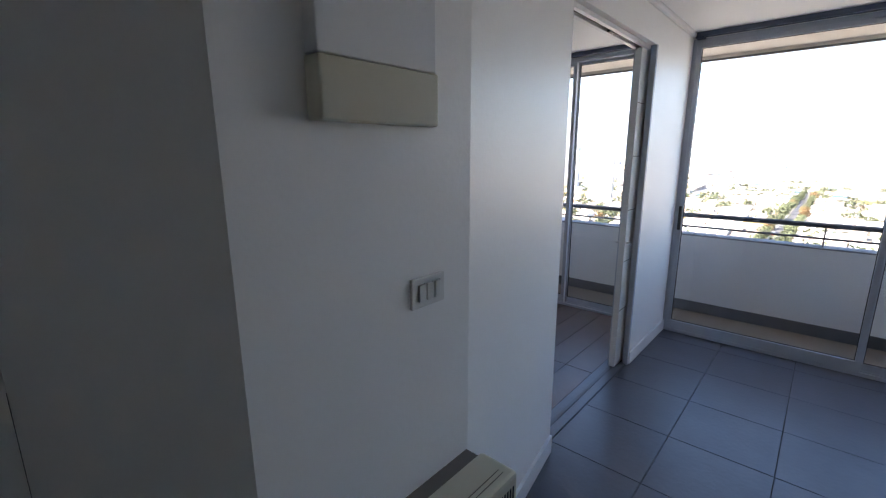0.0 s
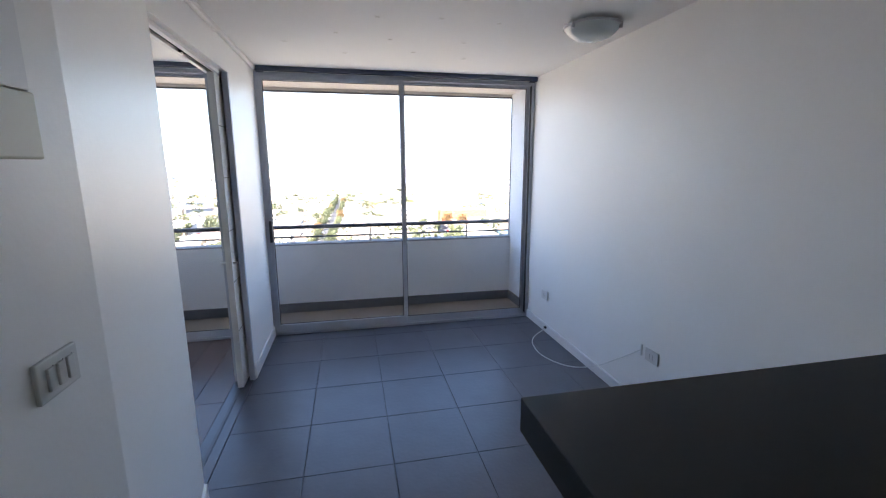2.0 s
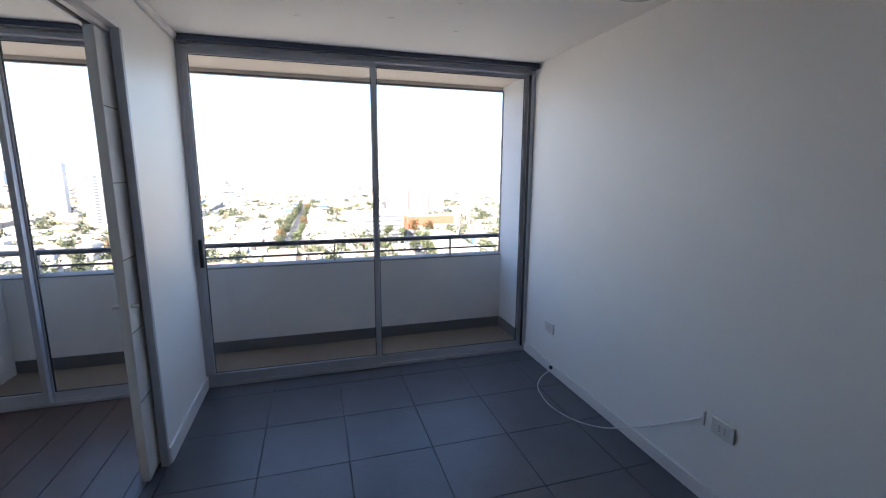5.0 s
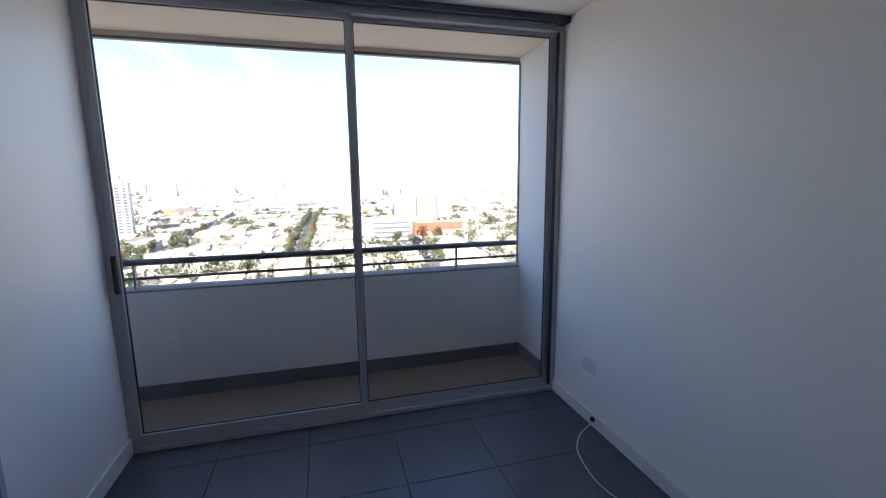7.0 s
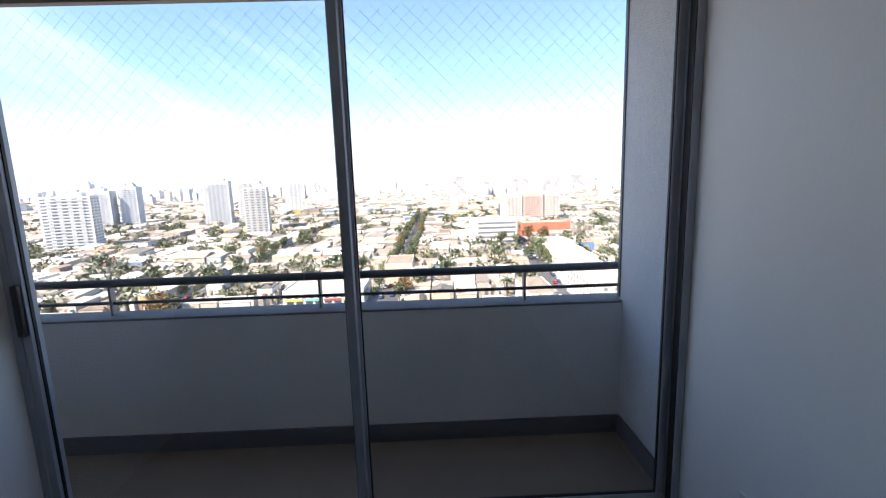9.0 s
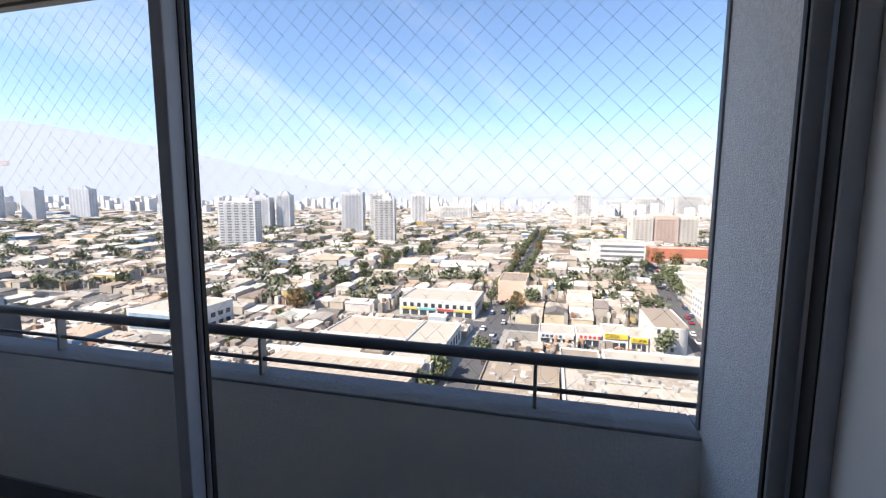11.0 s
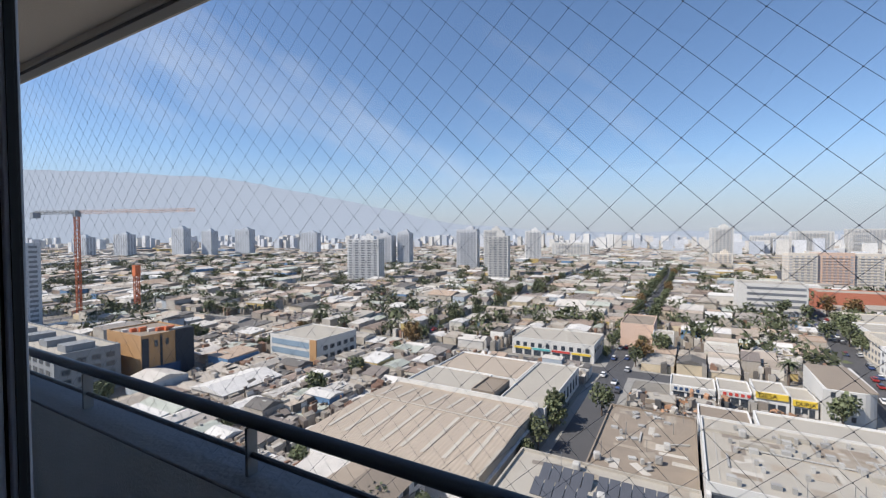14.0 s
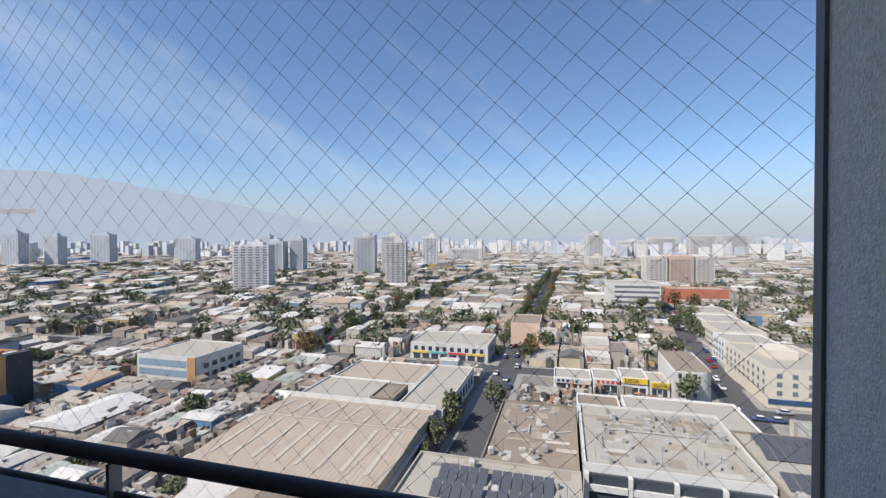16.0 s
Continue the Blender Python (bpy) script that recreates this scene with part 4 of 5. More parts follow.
def tower(name, cx, cy, w, l, top, a, wall, label, storey=2.75, bays=5, slab_out=0.7, crown=True, slab_mat=None, category="tower"):
    """A block of flats: body, and for each storey a band of windows and a balcony slab."""
    e = thing(name, (cx, cy, GZ), label, category)
    bm = bmesh.new()
    turn_box(bm, cx, cy, w, l, GZ, top, a)
    part("body", bm, wall, e)
    if crown:
        bm = bmesh.new()
        turn_box(bm, cx, cy, w * 0.4, l * 0.5, top, top + 3.5, a, w * 0.1)
        turn_box(bm, cx, cy, w * 0.15, l * 0.3, top + 3.5, top + 6, a, w * 0.12)
        part("roof_house", bm, wall, e)
    win, sl = bpy.data.meshes.new("window_band"), bpy.data.meshes.new("balcony_slab")
    bm = bmesh.new()
    for i in range(bays):
        turn_box(bm, 0, 0, w / bays * 0.54, l + 0.16, -0.75, 0.65, a, (i + 0.5 - bays / 2) * w / bays)
    nb = max(2, round(bays * l / w))
    for i in range(nb):
        turn_box(bm, 0, 0, w + 0.16, l / nb * 0.54, -0.75, 0.65, a, 0, (i + 0.5 - nb / 2) * l / nb)
    bm.to_mesh(win)
    bm.free()
    # beyond 520 m the glazing colour carries painted haze
    win.materials.append(M_WINHAZE if cy > 520 else M_WINMID)
    bm = bmesh.new()
    turn_box(bm, 0, 0, w * 0.72, l + 2 * slab_out, -1.35, -0.62, a)
    turn_box(bm, 0, 0, w + 2 * slab_out, l * 0.4, -1.35, -0.62, a)
    bm.to_mesh(sl)
    bm.free()
    sl.materials.append(slab_mat or wall)
    for i in range(int((top - GZ - 1.5) / storey)):
        z = GZ + 2.2 + i * storey
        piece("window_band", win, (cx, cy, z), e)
        if slab_out:
            piece("balcony_slab", sl, (cx, cy, z), e)
    return e


TURN = radians(14)
tower("apartment_tower", -323, 393, 37, 22, -1.5, radians(20), M_CONC, "grey-white apartment tower with balcony bands above low roofs")
tower("apartment_tower", -295, 606, 32, 22, 11.5, TURN, M_GREYF, "grey twin apartment tower with stepped top", bays=6)
tower("apartment_tower", -193, 480, 24, 20, 1.5, TURN, M_WHITEF, "white slender apartment tower with a roof house", bays=4)
tower("apartment_tower", -247, 596, 28, 22, 10, TURN, M_WHITEF, "white apartment tower beside its grey twin", bays=4)
tower("apartment_tower", -248, 787, 28, 22, 11, TURN, M_CONC, "pale slender apartment tower in the haze", bays=4)
tower("apartment_tower", 49, 800, 29, 22, 13, 0.1, M_WHITEF, "white tall apartment tower in the haze", bays=6)
tower("apartment_tower", 49, 770, 24, 14, -26, 0.1, M_BEIGEF, "yellowish lower apartment block before a tower", bays=4)
tower("apartment_block", 101, 556, 24, 16, -17, 0.15, M_BEIGEF, "beige apartment block with stacked balconies", bays=5, crown=False)
tower("apartment_block", 127, 562, 30, 16, -16.5, 0.15, M_BRICKF, "salmon apartment block with stacked balconies", bays=7, crown=False)
tower("apartment_block", 153, 568, 24, 16, -17, 0.15, M_BEIGEF, "beige apartment block with stacked balconies", bays=5, crown=False)
tower("apartment_tower", -470, 620, 40, 22, 3, TURN, M_GREYF, "grey apartment tower behind other towers", bays=6)
tower("apartment_tower", -436, 640, 22, 22, 8, TURN, M_GREYF, "grey slender apartment tower behind others", bays=4)
tower("apartment_tower", -328, 88, 26, 22, -1.5, radians(10), M_GREYF, "unfinished grey apartment tower with open floors", bays=4)
for i, (x, y, w, t) in enumerate(((170, 1250, 70, 0), (245, 1240, 75, 9), (330, 1260, 40, 4), (430, 1580, 90, 17), (540, 1630, 90, 15), (-222, 980, 80, -14), (300, 1500, 60, 12))):
    tower("apartment_block", x, y, w, 20, t, 0.1, M_WHITEF, "long white apartment block in the haze", bays=12, crown=False)
# farthest towers, wall colour paled and blued in place of haze
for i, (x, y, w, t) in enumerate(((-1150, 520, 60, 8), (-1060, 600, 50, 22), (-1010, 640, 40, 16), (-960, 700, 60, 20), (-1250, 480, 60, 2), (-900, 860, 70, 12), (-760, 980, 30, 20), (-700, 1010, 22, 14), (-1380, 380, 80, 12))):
    tower("apartment_tower", x, y, w * 0.7, 22, t, TURN, M_HAZE, "far apartment tower with blue-grey haze painted into its walls", bays=6, slab_out=0)


# ---------------------------------------------------------------- larger buildings near by
def block(name, x0, x1, y0, y1, top, wall, roof, label, category="building", parapet=0.6, base=GZ):
    e = thing(name, ((x0 + x1) / 2, (y0 + y1) / 2, base), label, category)
    bpart("wall", (x0, x1, y0, y1, base, top), wall, e)
    bm = bmesh.new()
    t = 0.3
    for q in ((x0, x1, y0, y0 + t), (x0, x1, y1 - t, y1), (x0, x0 + t, y0 + t, y1 - t), (x1 - t, x1, y0 + t, y1 - t)):
        box(bm, *q, top, top + parapet)
    part("parapet", bm, wall, e)
    bpart("roof", (x0 + t, x1 - t, y0 + t, y1 - t, top, top + 0.12), roof, e)
    return e


def windows(e, face, at, a0, a1, n, z0, h, rows, step, fill=0.6, material=None):
    """Rows of windows on a wall; face is "x" or "y", at its plane, a0..a1 the run along the wall."""
    w = (a1 - a0) / n
    for r in range(rows):
        for i in range(n):
            c = a0 + (i + 0.5) * w
            z = z0 + r * step
            d = (at - 0.08, at + 0.08, c - w * fill / 2, c + w * fill / 2) if face == "x" else (c - w * fill / 2, c + w * fill / 2, at - 0.08, at + 0.08)
            bpart("window", (*d, z, z + h), material or M_WIN, e)


# warehouse with a ribbed roof
wh = thing("warehouse", (-55, 90, GZ), "long warehouse with a dusty corrugated roof and light strips", "warehouse")
bpart("wall", (-76.5, -33.5, 71.5, 107.5, GZ, -43.6), M_PARAPET, wh)
ridge_y = 93
for nm, ya, yb, za, zb in (("roof", 71, ridge_y, -43.6, -42.4), ("roof", ridge_y, 108, -42.4, -43.2)):
    bm = bmesh.new()
    n = 86
    prev = None
    for i in range(n + 1):
        x = -77 + 44 * i / n
        d = 0.06 if i % 2 else 0.0
        q = (bm.verts.new((x, ya, za + d)), bm.verts.new((x, yb, zb + d)))
        if prev:
            bm.faces.new((prev[0], q[0], q[1], prev[1]))
        prev = q
    part(nm, bm, M_WARE, wh, "dusty corrugated sheet roof")
for i in range(8):
    x = -74 + 5.2 * i
    for ya, yb in ((74.5, 91.5), (95, 105)):
        bm = bmesh.new()
        f = lambda y: -43.6 + 1.2 * (y - 71) / 22 if y < ridge_y else -42.4 - 0.8 * (y - ridge_y) / 15
        vs = [bm.verts.new((x + dx, y, f(y) + 0.14)) for dx, y in ((0, ya), (0.95, ya), (0.95, yb), (0, yb))]
        bm.faces.new(vs)
        part("light_strip", bm, M_WARELIGHT, wh, "paler translucent sheets")
bpart("ridge_cap", (-77, -33, ridge_y - 0.25, ridge_y + 0.25, -42.32, -42.2), M_WARELIGHT, wh)
bpart("side_wall", (-33.5, -32.9, 71, 108, GZ, -42.9), M_GREYROOF, wh, "pale side wall")
bpart("gutter", (-32.9, -32.2, 71, 108, -45.2, -45.0), M_WHITEF, wh, "white gutter edge")
bpart("back_parapet", (-77, -33, 107.8, 108.3, -44, -41.9), M_WHITEF, wh)
block("market_hall", -76, -54, 109, 128, -43.8, M_CONC, M_GREYROOF, "pale flat-roofed hall behind the warehouse")
block("market_hall", -53, -46, 110, 122, -42.5, M_BROWNROOF, M_BROWNROOF, "brown-roofed hall behind the warehouse")
b = block("market_hall", -45, -31.5, 109, 150, -44, M_WHITEF, M_GREYROOF, "pale corner building with tall arched windows on the street")
windows(b, "x", -31.5, 112, 148, 9, -48.5, 3.2, 1, 0, 0.45)
block("market_hall", -76, -46, 129, 151, -44.5, M_CONC, M_WARE, "flat building with a dusty sheet roof")

# flats whose balconies face the block
fl = block("apartment_block", 3, 32, 79, 108, -38.2, M_WHITEF, M_GREYROOF, "low white apartment block with recessed balconies and a flat roof", "apartment block")
for r in range(3):
    z = -41.6 - 3.1 * r
    for i in range(4):
        x = 3.8 + 7.1 * i
        # no real recess: a dark block before the wall stands for its shade
        rec = bpart("balcony", (x, x + 6.2, 78.4, 78.98, z, z + 2.5), M_WIN, fl, "dark block painted as the shade of a balcony recess")
        bpart("balcony_rail", (x, x + 6.2, 77.9, 78.4, z - 0.3, z + 0.75), M_WHITEF, rec, "white balcony front")
    for i in range(5):
        x = 3.0 + 7.1 * i
        bpart("pier", (x, x + 0.7, 77.8, 78.98, z - 0.5, z + 2.6), M_WHITEF, fl)
rr = random.Random(3)
for i in range(26):
    x, y = rr.uniform(5, 30), rr.uniform(82, 105)
    o = new(*rr.choice((("vent", VENT), ("roof_unit", roof_kit), ("vent", VENT))))
    o.parent, o.location = fl, (x - 17.5, y - 93.5, 12.3)
for i in range(5):
    bpart("roof_seam", (5 + 5.3 * i, 5.08 + 5.3 * i, 79.5, 107.5, -38.08, -37.98), M_ROOFUNIT, fl)
for x, y, w, l in ((20.5, 98, 9, 6), (7, 84, 4, 3)):
    bpart("roof_patch", (x, x + w, y, y + l, -38.08, -38.06), M_BROWNROOF, fl, "darker repaired patch of roof felt")
bpart("pipe", (8, 30, 95, 95.2, -37.9, -37.7), M_ROOFUNIT, fl)
bpart("upstand", (3.4, 18, 101, 101.25, -38.08, -37.5), M_GREYROOF, fl)
for x, y in ((9, 96), (16, 103), (26, 92)):
    bpart("stair_head", (x, x + 4.5, y, y + 1.2, -38.1, -37.1), M_GREYROOF, fl)
# building with sloping solar arrays on its roof beside the flats
sb = block("flat_building", 32.5, 46, 74, 101, -38.4, M_BROWNROOF, M_GREYROOF, "taupe building with sloping rows of solar panels")
windows(sb, "y", 74, 33, 45.5, 4, -48.5, 1.6, 3, 3.1, 0.5)
for y in (81, 91.5, 96.2):
    for i in range(6):
        bm = bmesh.new()
        m = Matrix.Translation((34.6 + 1.75 * i + 0.08 * (y - 81), y, -37.5)) @ Matrix.Rotation(radians(16), 4, "X")
        bmesh.ops.create_cube(bm, size=1, matrix=m @ Matrix.Diagonal((1.6, 4.0, 0.08, 1)))
        part("solar_panel", bm, M_SOLAR, sb, "dark solar panel")
    bpart("panel_stand", (33.8 + 0.08 * (y - 81), 44.0 + 0.08 * (y - 81), y + 1.7, y + 1.9, -38.3, -37.0), M_ROOFUNIT, sb)
# white corner flats with blue shop fronts, and the side street before them
cf = block("corner_flats", 59.5, 82, 153, 190, -38.6, M_CREAMF, M_GREYROOF, "cream-white corner flats over blue shop fronts", "apartment block")
windows(cf, "y", 153, 60.5, 81, 5, -46.0, 1.4, 3, 2.6, 0.34, M_WINMID)
windows(cf, "x", 59.5, 154, 189, 9, -46.0, 1.4, 3, 2.6, 0.34, M_WINMID)
bpart("shop_front", (59.6, 81.5, 152.7, 152.98, -48.6, -47.2), M_BLUEP, cf, "blue shop fascia")
bpart("roof_house", (66, 74, 168, 180, -38.6, -35.8), M_CREAMF, cf)
side = [((x, 144.5), (0, 1)) for x in (44.5, 90, 132)]
strip_mesh("pavement", side, 7.2, GZ - 0.1, GZ + 0.147, M_PAVE, "pale concrete pavement along the street", "pavement")
strip_mesh("road", side, 5.0, GZ - 0.1, GZ + 0.168, M_ASPHALT, "dark asphalt side street with parked cars", "road")
br = block("workshop", -16.5, 2.4, 84, 117, -42.4, M_BROWNROOF, M_BROWNROOF, "long flat building with a brown patched roof")
for i in range(14):
    x, y = rr.uniform(-15, 0), rr.uniform(86, 115)
    o = new("roof_unit", roof_kit)
    o.parent, o.location, o.rotation_euler = br, (x + 7.05, y - 100.5, 7.75), (0, 0, rr.uniform(0, 1))
block("workshop", 3, 14, 109, 131, -43.5, M_CONC, M_BROWNROOF, "flat building with a brown roof and high walls")
block("workshop", 15, 43, 109, 131, -43.0, M_CONC, M_GREYROOF, "flat building with a pale patched roof")
so = block("flat_building", -27, 2.4, 54, 78, -39.4, M_GREYROOF, M_GREYROOF, "flat-roofed building with rows of solar panels")
for r, y in enumerate((66.5, 71.5)):
    for i in range(11):
        x = -20.6 + 1.72 * i + (0.6 if i > 4 else 0)
        bm = bmesh.new()
        m = Matrix.Translation((x, y, -38.6)) @ Matrix.Rotation(radians(20), 4, "X")
        bmesh.ops.create_cube(bm, size=1, matrix=m @ Matrix.Diagonal((1.58, 3.4, 0.08, 1)))
        part("solar_panel", bm, M_SOLAR, so, "dark solar panel")
gb = thing("low_house", (-50.5, 60, GZ), "house with a brown hipped roof and pale walls", "house")
bm = bmesh.new()
vs = [bm.verts.new(p) for p in ((-58.5, 49, -43.4), (-42.5, 49, -43.4), (-43.5, 70.6, -43.4), (-57.5, 70.6, -43.4), (-50.5, 55, -41.2), (-50.5, 64.5, -41.2))]
for f in ((0, 1, 4), (1, 2, 5, 4), (2, 3, 5), (3, 0, 4, 5)):
    bm.faces.new([vs[i] for i in f])
part("roof", bm, M_BROWNROOF, gb, "brown hipped sheet roof")
bpart("wall", (-57, -44, 50, 70, GZ, -43.42), M_CONC, gb)
windows(gb, "x", -44, 51, 69, 5, -48, 1.4, 2, 2.6, 0.5)

# patches, ducts, vents and aerials on the large flat roofs
M_PATCH = palette("patched roof felt", [(0.30, 0.26, 0.21), (0.42, 0.39, 0.34), (0.22, 0.19, 0.16), (0.48, 0.45, 0.40), (0.34, 0.29, 0.23)], 0.9, 0.1, 0.6)
PIPE = block_mesh("duct", 0.35, 5.0, 0.35, M_ROOFUNIT)
DRUM = block_mesh("water_tank", 1.3, 1.3, 1.5, M_ROOFUNIT, 0.3)
MAST = block_mesh("aerial", 0.09, 0.09, 2.6, M_POST)
SHEETS = [block_mesh("patch", w, l, 0.03, M_PATCH) for w, l in ((2.2, 3.4), (4.5, 1.6), (1.2, 5.2), (3.4, 3.0))]
qb = random.Random(23)
for e, x0, x1, y0, y1, z, n in ((br, -15, 1, 86, 115, -42.28, 34), (fl, 4.5, 30.5, 80.5, 106, -38.08, 40), (so, -26, 1.5, 55, 77, -39.28, 18),
                                (sb, 34, 44.5, 75, 79, -38.28, 6)):
    base = root_place(e)
    for i in range(n):
        x, y, r = qb.uniform(x0, x1), qb.uniform(y0, y1), qb.random()
        nm, me, up = (("patch", qb.choice(SHEETS), 0.016 + 0.004 * (i % 4)) if r < 0.42 else ("vent", VENT, 0.5) if r < 0.66 else ("duct", PIPE, 0.17) if r < 0.78
                      else ("water_tank", DRUM, 0.75) if r < 0.88 else ("aerial", MAST, 1.3))
        o = new(nm, me)
        o.parent, o.location = e, Vector((x, y, z + up)) - base
        o.rotation_euler = (0, 0, qb.choice((0, 0, 1.571, qb.uniform(0, 3))))

# two-storey shop row on the crossing, and a scrap yard behind the workshops
sr = block("shop_row", -66, -31.5, 179, 203, -43.2, M_WHITEF, M_GREYROOF, "pale two-storey corner shop row with painted bands", "shop")
windows(sr, "y", 179, -65, -32.5, 10, -46.2, 1.8, 1, 0, 0.5)
windows(sr, "x", -31.5, 180, 202, 6, -46.2, 1.8, 1, 0, 0.5)
windows(sr, "y", 179, -65, -32.5, 8, -49.8, 2.2, 1, 0, 0.75)
for i, m in enumerate((M_YELLOW, M_TEAL, M_SIGNRED, M_YELLOW)):
    bpart("sign_band", (-65 + 8.2 * i, -57.5 + 8.2 * i, 178.7, 178.9, -47.3, -46.5), m, sr, "painted sign band")
sv, sf = [], []
q = random.Random(11)
for _ in range(1500):
    x = q.uniform(-14, 12) if q.random() < 0.8 else q.uniform(12, 30)
    y = q.uniform(118.5, 149) if x < 1.5 else q.uniform(133, 149)
    w, l, h = q.uniform(0.3, 2.2), q.uniform(0.3, 3.0), q.uniform(0.3, 2.6) * (1 + (q.random() < 0.08))
    a = q.uniform(0, 3.1)
    ca, sa, b = math.cos(a), math.sin(a), len(sv)
    t = q.uniform(-0.5, 0.5)
    sv += [(x + (sx * w * ca - sy * l * sa) / 2, y + (sx * w * sa + sy * l * ca) / 2, GZ + zz + (t * sx if zz else 0))
           for zz in (0, h) for sx, sy in ((-1, -1), (1, -1), (1, 1), (-1, 1))]
    sf += [tuple(b + i for i in f) for f in ((4, 5, 6, 7), (0, 1, 5, 4), (1, 2, 6, 5), (2, 3, 7, 6), (3, 0, 4, 7))]
o = new("scrap_heap", pymesh("scrap_heap", sv, sf, palette("scrap", [(0.22, 0.19, 0.16), (0.12, 0.10, 0.09), (0.30, 0.28, 0.25), (0.35, 0.20, 0.12), (0.08, 0.08, 0.08), (0.42, 0.40, 0.37)], island=True)))
tagged(o, "heaps of scrap and junk in an open yard", "scrap", kind="stuff")
for x, y, w, l in ((-10, 138, 8, 7), (2, 141, 6, 5)):
    block("shed", x, x + w, y, y + l, GZ + 3.4, M_BROWNROOF, M_GREYROOF, "low scrap yard shed with a patched roof", "shed", 0.15)

# shops along the cross street and the white corner house
def lettering(text, x, y, z, size, parent):
    cu = bpy.data.curves.new("lettering", "FONT")
    cu.body, cu.size, cu.extrude = text, size, 0.03
    tmp = bpy.data.objects.new("tmp", cu)
    scene.collection.objects.link(tmp)
    me = bpy.data.meshes.new_from_object(tmp.evaluated_get(bpy.context.evaluated_depsgraph_get()))
    bpy.data.objects.remove(tmp)
    me.materials.clear()
    me.materials.append(M_BLACK)
    o = new("lettering", me)
    o.parent, o.location, o.rotation_euler = parent, Vector((x, y, z)) - root_place(parent), (radians(90), 0, 0)
    o["label"] = "black painted shop lettering"


for i, (x0, x1, h, sign, wall, word) in enumerate(((-4, 8.5, 3.6, M_WHITEF, M_CONC, ""), (9, 17.5, 4.2, M_WHITEF, M_CONC, ""), (18, 26.2, 5.2, M_YELLOW, M_CONC, "DESA"),
                                                  (26.6, 32.6, 4.4, M_YELLOW, M_WHITEF, "DURIA"))):
    s = block("shop", x0, x1, 154, 166, GZ + h, wall, M_GREYROOF, "small street shop with a painted sign board", "shop")
    board = bpart("sign_board", (x0 + 0.3, x1 - 0.3, 153.6, 153.98, GZ + h - 1.3, GZ + h + 0.4), sign, s, "painted sign board")
    if word:
        lettering(word, x0 + 0.9, 153.55, GZ + h - 1.0, 1.9 if i == 2 else 1.5, board)
    else:
        for q in range(5):
            bpart("letter_bar", (x0 + 1.2 + q * 1.5, x0 + 2.1 + q * 1.5, 153.5, 153.6, GZ + h - 0.85, GZ + h + 0.05), M_SIGNRED if i else M_BLUEP, board, "letter-like bar")
    windows(s, "y", 154, x0 + 0.6, x1 - 0.6, 3, GZ + 0.2, 2.3, 1, 0, 0.8)
# corner house
ch = thing("corner_house", (40, 158, GZ), "white three-storey corner house with a rounded front", "house")
bm = bmesh.new()
plan = [(33, 152)] + [(40.5 + 4.5 * math.sin(radians(q)), 156.5 - 4.5 * math.cos(radians(q))) for q in range(0, 91, 15)] + [(45.6, 180), (34, 180)]
lo = [bm.verts.new((x, y, GZ)) for x, y in plan]
hi = [bm.verts.new((x, y, -40.6)) for x, y in plan]
bm.faces.new(hi)
for i in range(len(plan)):
    k = (i + 1) % len(plan)
    bm.faces.new((lo[i], lo[k], hi[k], hi[i]))
bmesh.ops.recalc_face_normals(bm, faces=bm.faces)
part("wall", bm, M_WHITEF, ch)
bpart("roof", (34, 44.5, 153, 179.5, -40.6, -40.4), M_BROWNROOF, ch, "brown roof")
windows(ch, "y", 152, 34, 40.5, 3, -48.6, 1.5, 3, 3.0, 0.45)
windows(ch, "x", 45.3, 158, 178, 6, -48.6, 1.5, 3, 3.0, 0.45)
for i in range(4):
    rw = block("row_house", 63.5 + 2.85 * i, 82 + 2.85 * i, 192 + 27 * i, 218 + 27 * i, -40.5 + 0.6 * (i % 2), M_CREAMF if i % 2 else M_CONC, M_GREYROOF, "white three-storey row house with a flat roof", "house")
    windows(rw, "x", 63.5 + 2.85 * i, 193 + 27 * i, 217 + 27 * i, 7, -49.0, 1.5, 3, 2.9, 0.45, M_WINMID)
    windows(rw, "y", 192 + 27 * i, 64.5 + 2.85 * i, 81 + 2.85 * i, 4, -49.0, 1.5, 3, 2.9, 0.45, M_WINMID)
bk = block("workshop", -26, -12, 214, 240, -39.5, M_BRICKF, M_BROWNROOF, "tall brown block with a white annex")
block("workshop", -12, -4, 206, 216, -41.5, M_WHITEF, M_GREYROOF, "white windowless annex beside a brown block")
of = block("office_building", 30, 66, 338, 362, -30, M_WHITEF, M_GREYROOF, "white five-storey office with window bands", "office")
for r in range(5):
    bpart("window_band", (35, 65, 337.9, 338.1, -48 + 3.7 * r, -46.4 + 3.7 * r), M_WINMID, of, "dark window band")
rd = block("red_hall", 80, 124, 386, 408, -38.5, M_REDP, M_WARE, "long hall with an orange-red wall", "hall")
bw = block("office_building", -155, -128, 124, 148, -40.5, M_WHITEF, M_GREYROOF, "white office with blue glass and an ochre corner", "office")
for r in range(2):
    bpart("window_band", (-154, -132, 123.9, 124.1, -47.5 + 3.6 * r, -45.1 + 3.6 * r), mat("blue glazing", (0.24, 0.32, 0.40), 0.2), bw, "blue glazed band")
bpart("corner_panel", (-131.5, -127.9, 123.8, 124.2, -50, -40), M_ORANGE, bw, "ochre corner panel")
windows(bw, "x", -128, 127, 147, 5, -48.5, 1.8, 2, 3.6, 0.6)

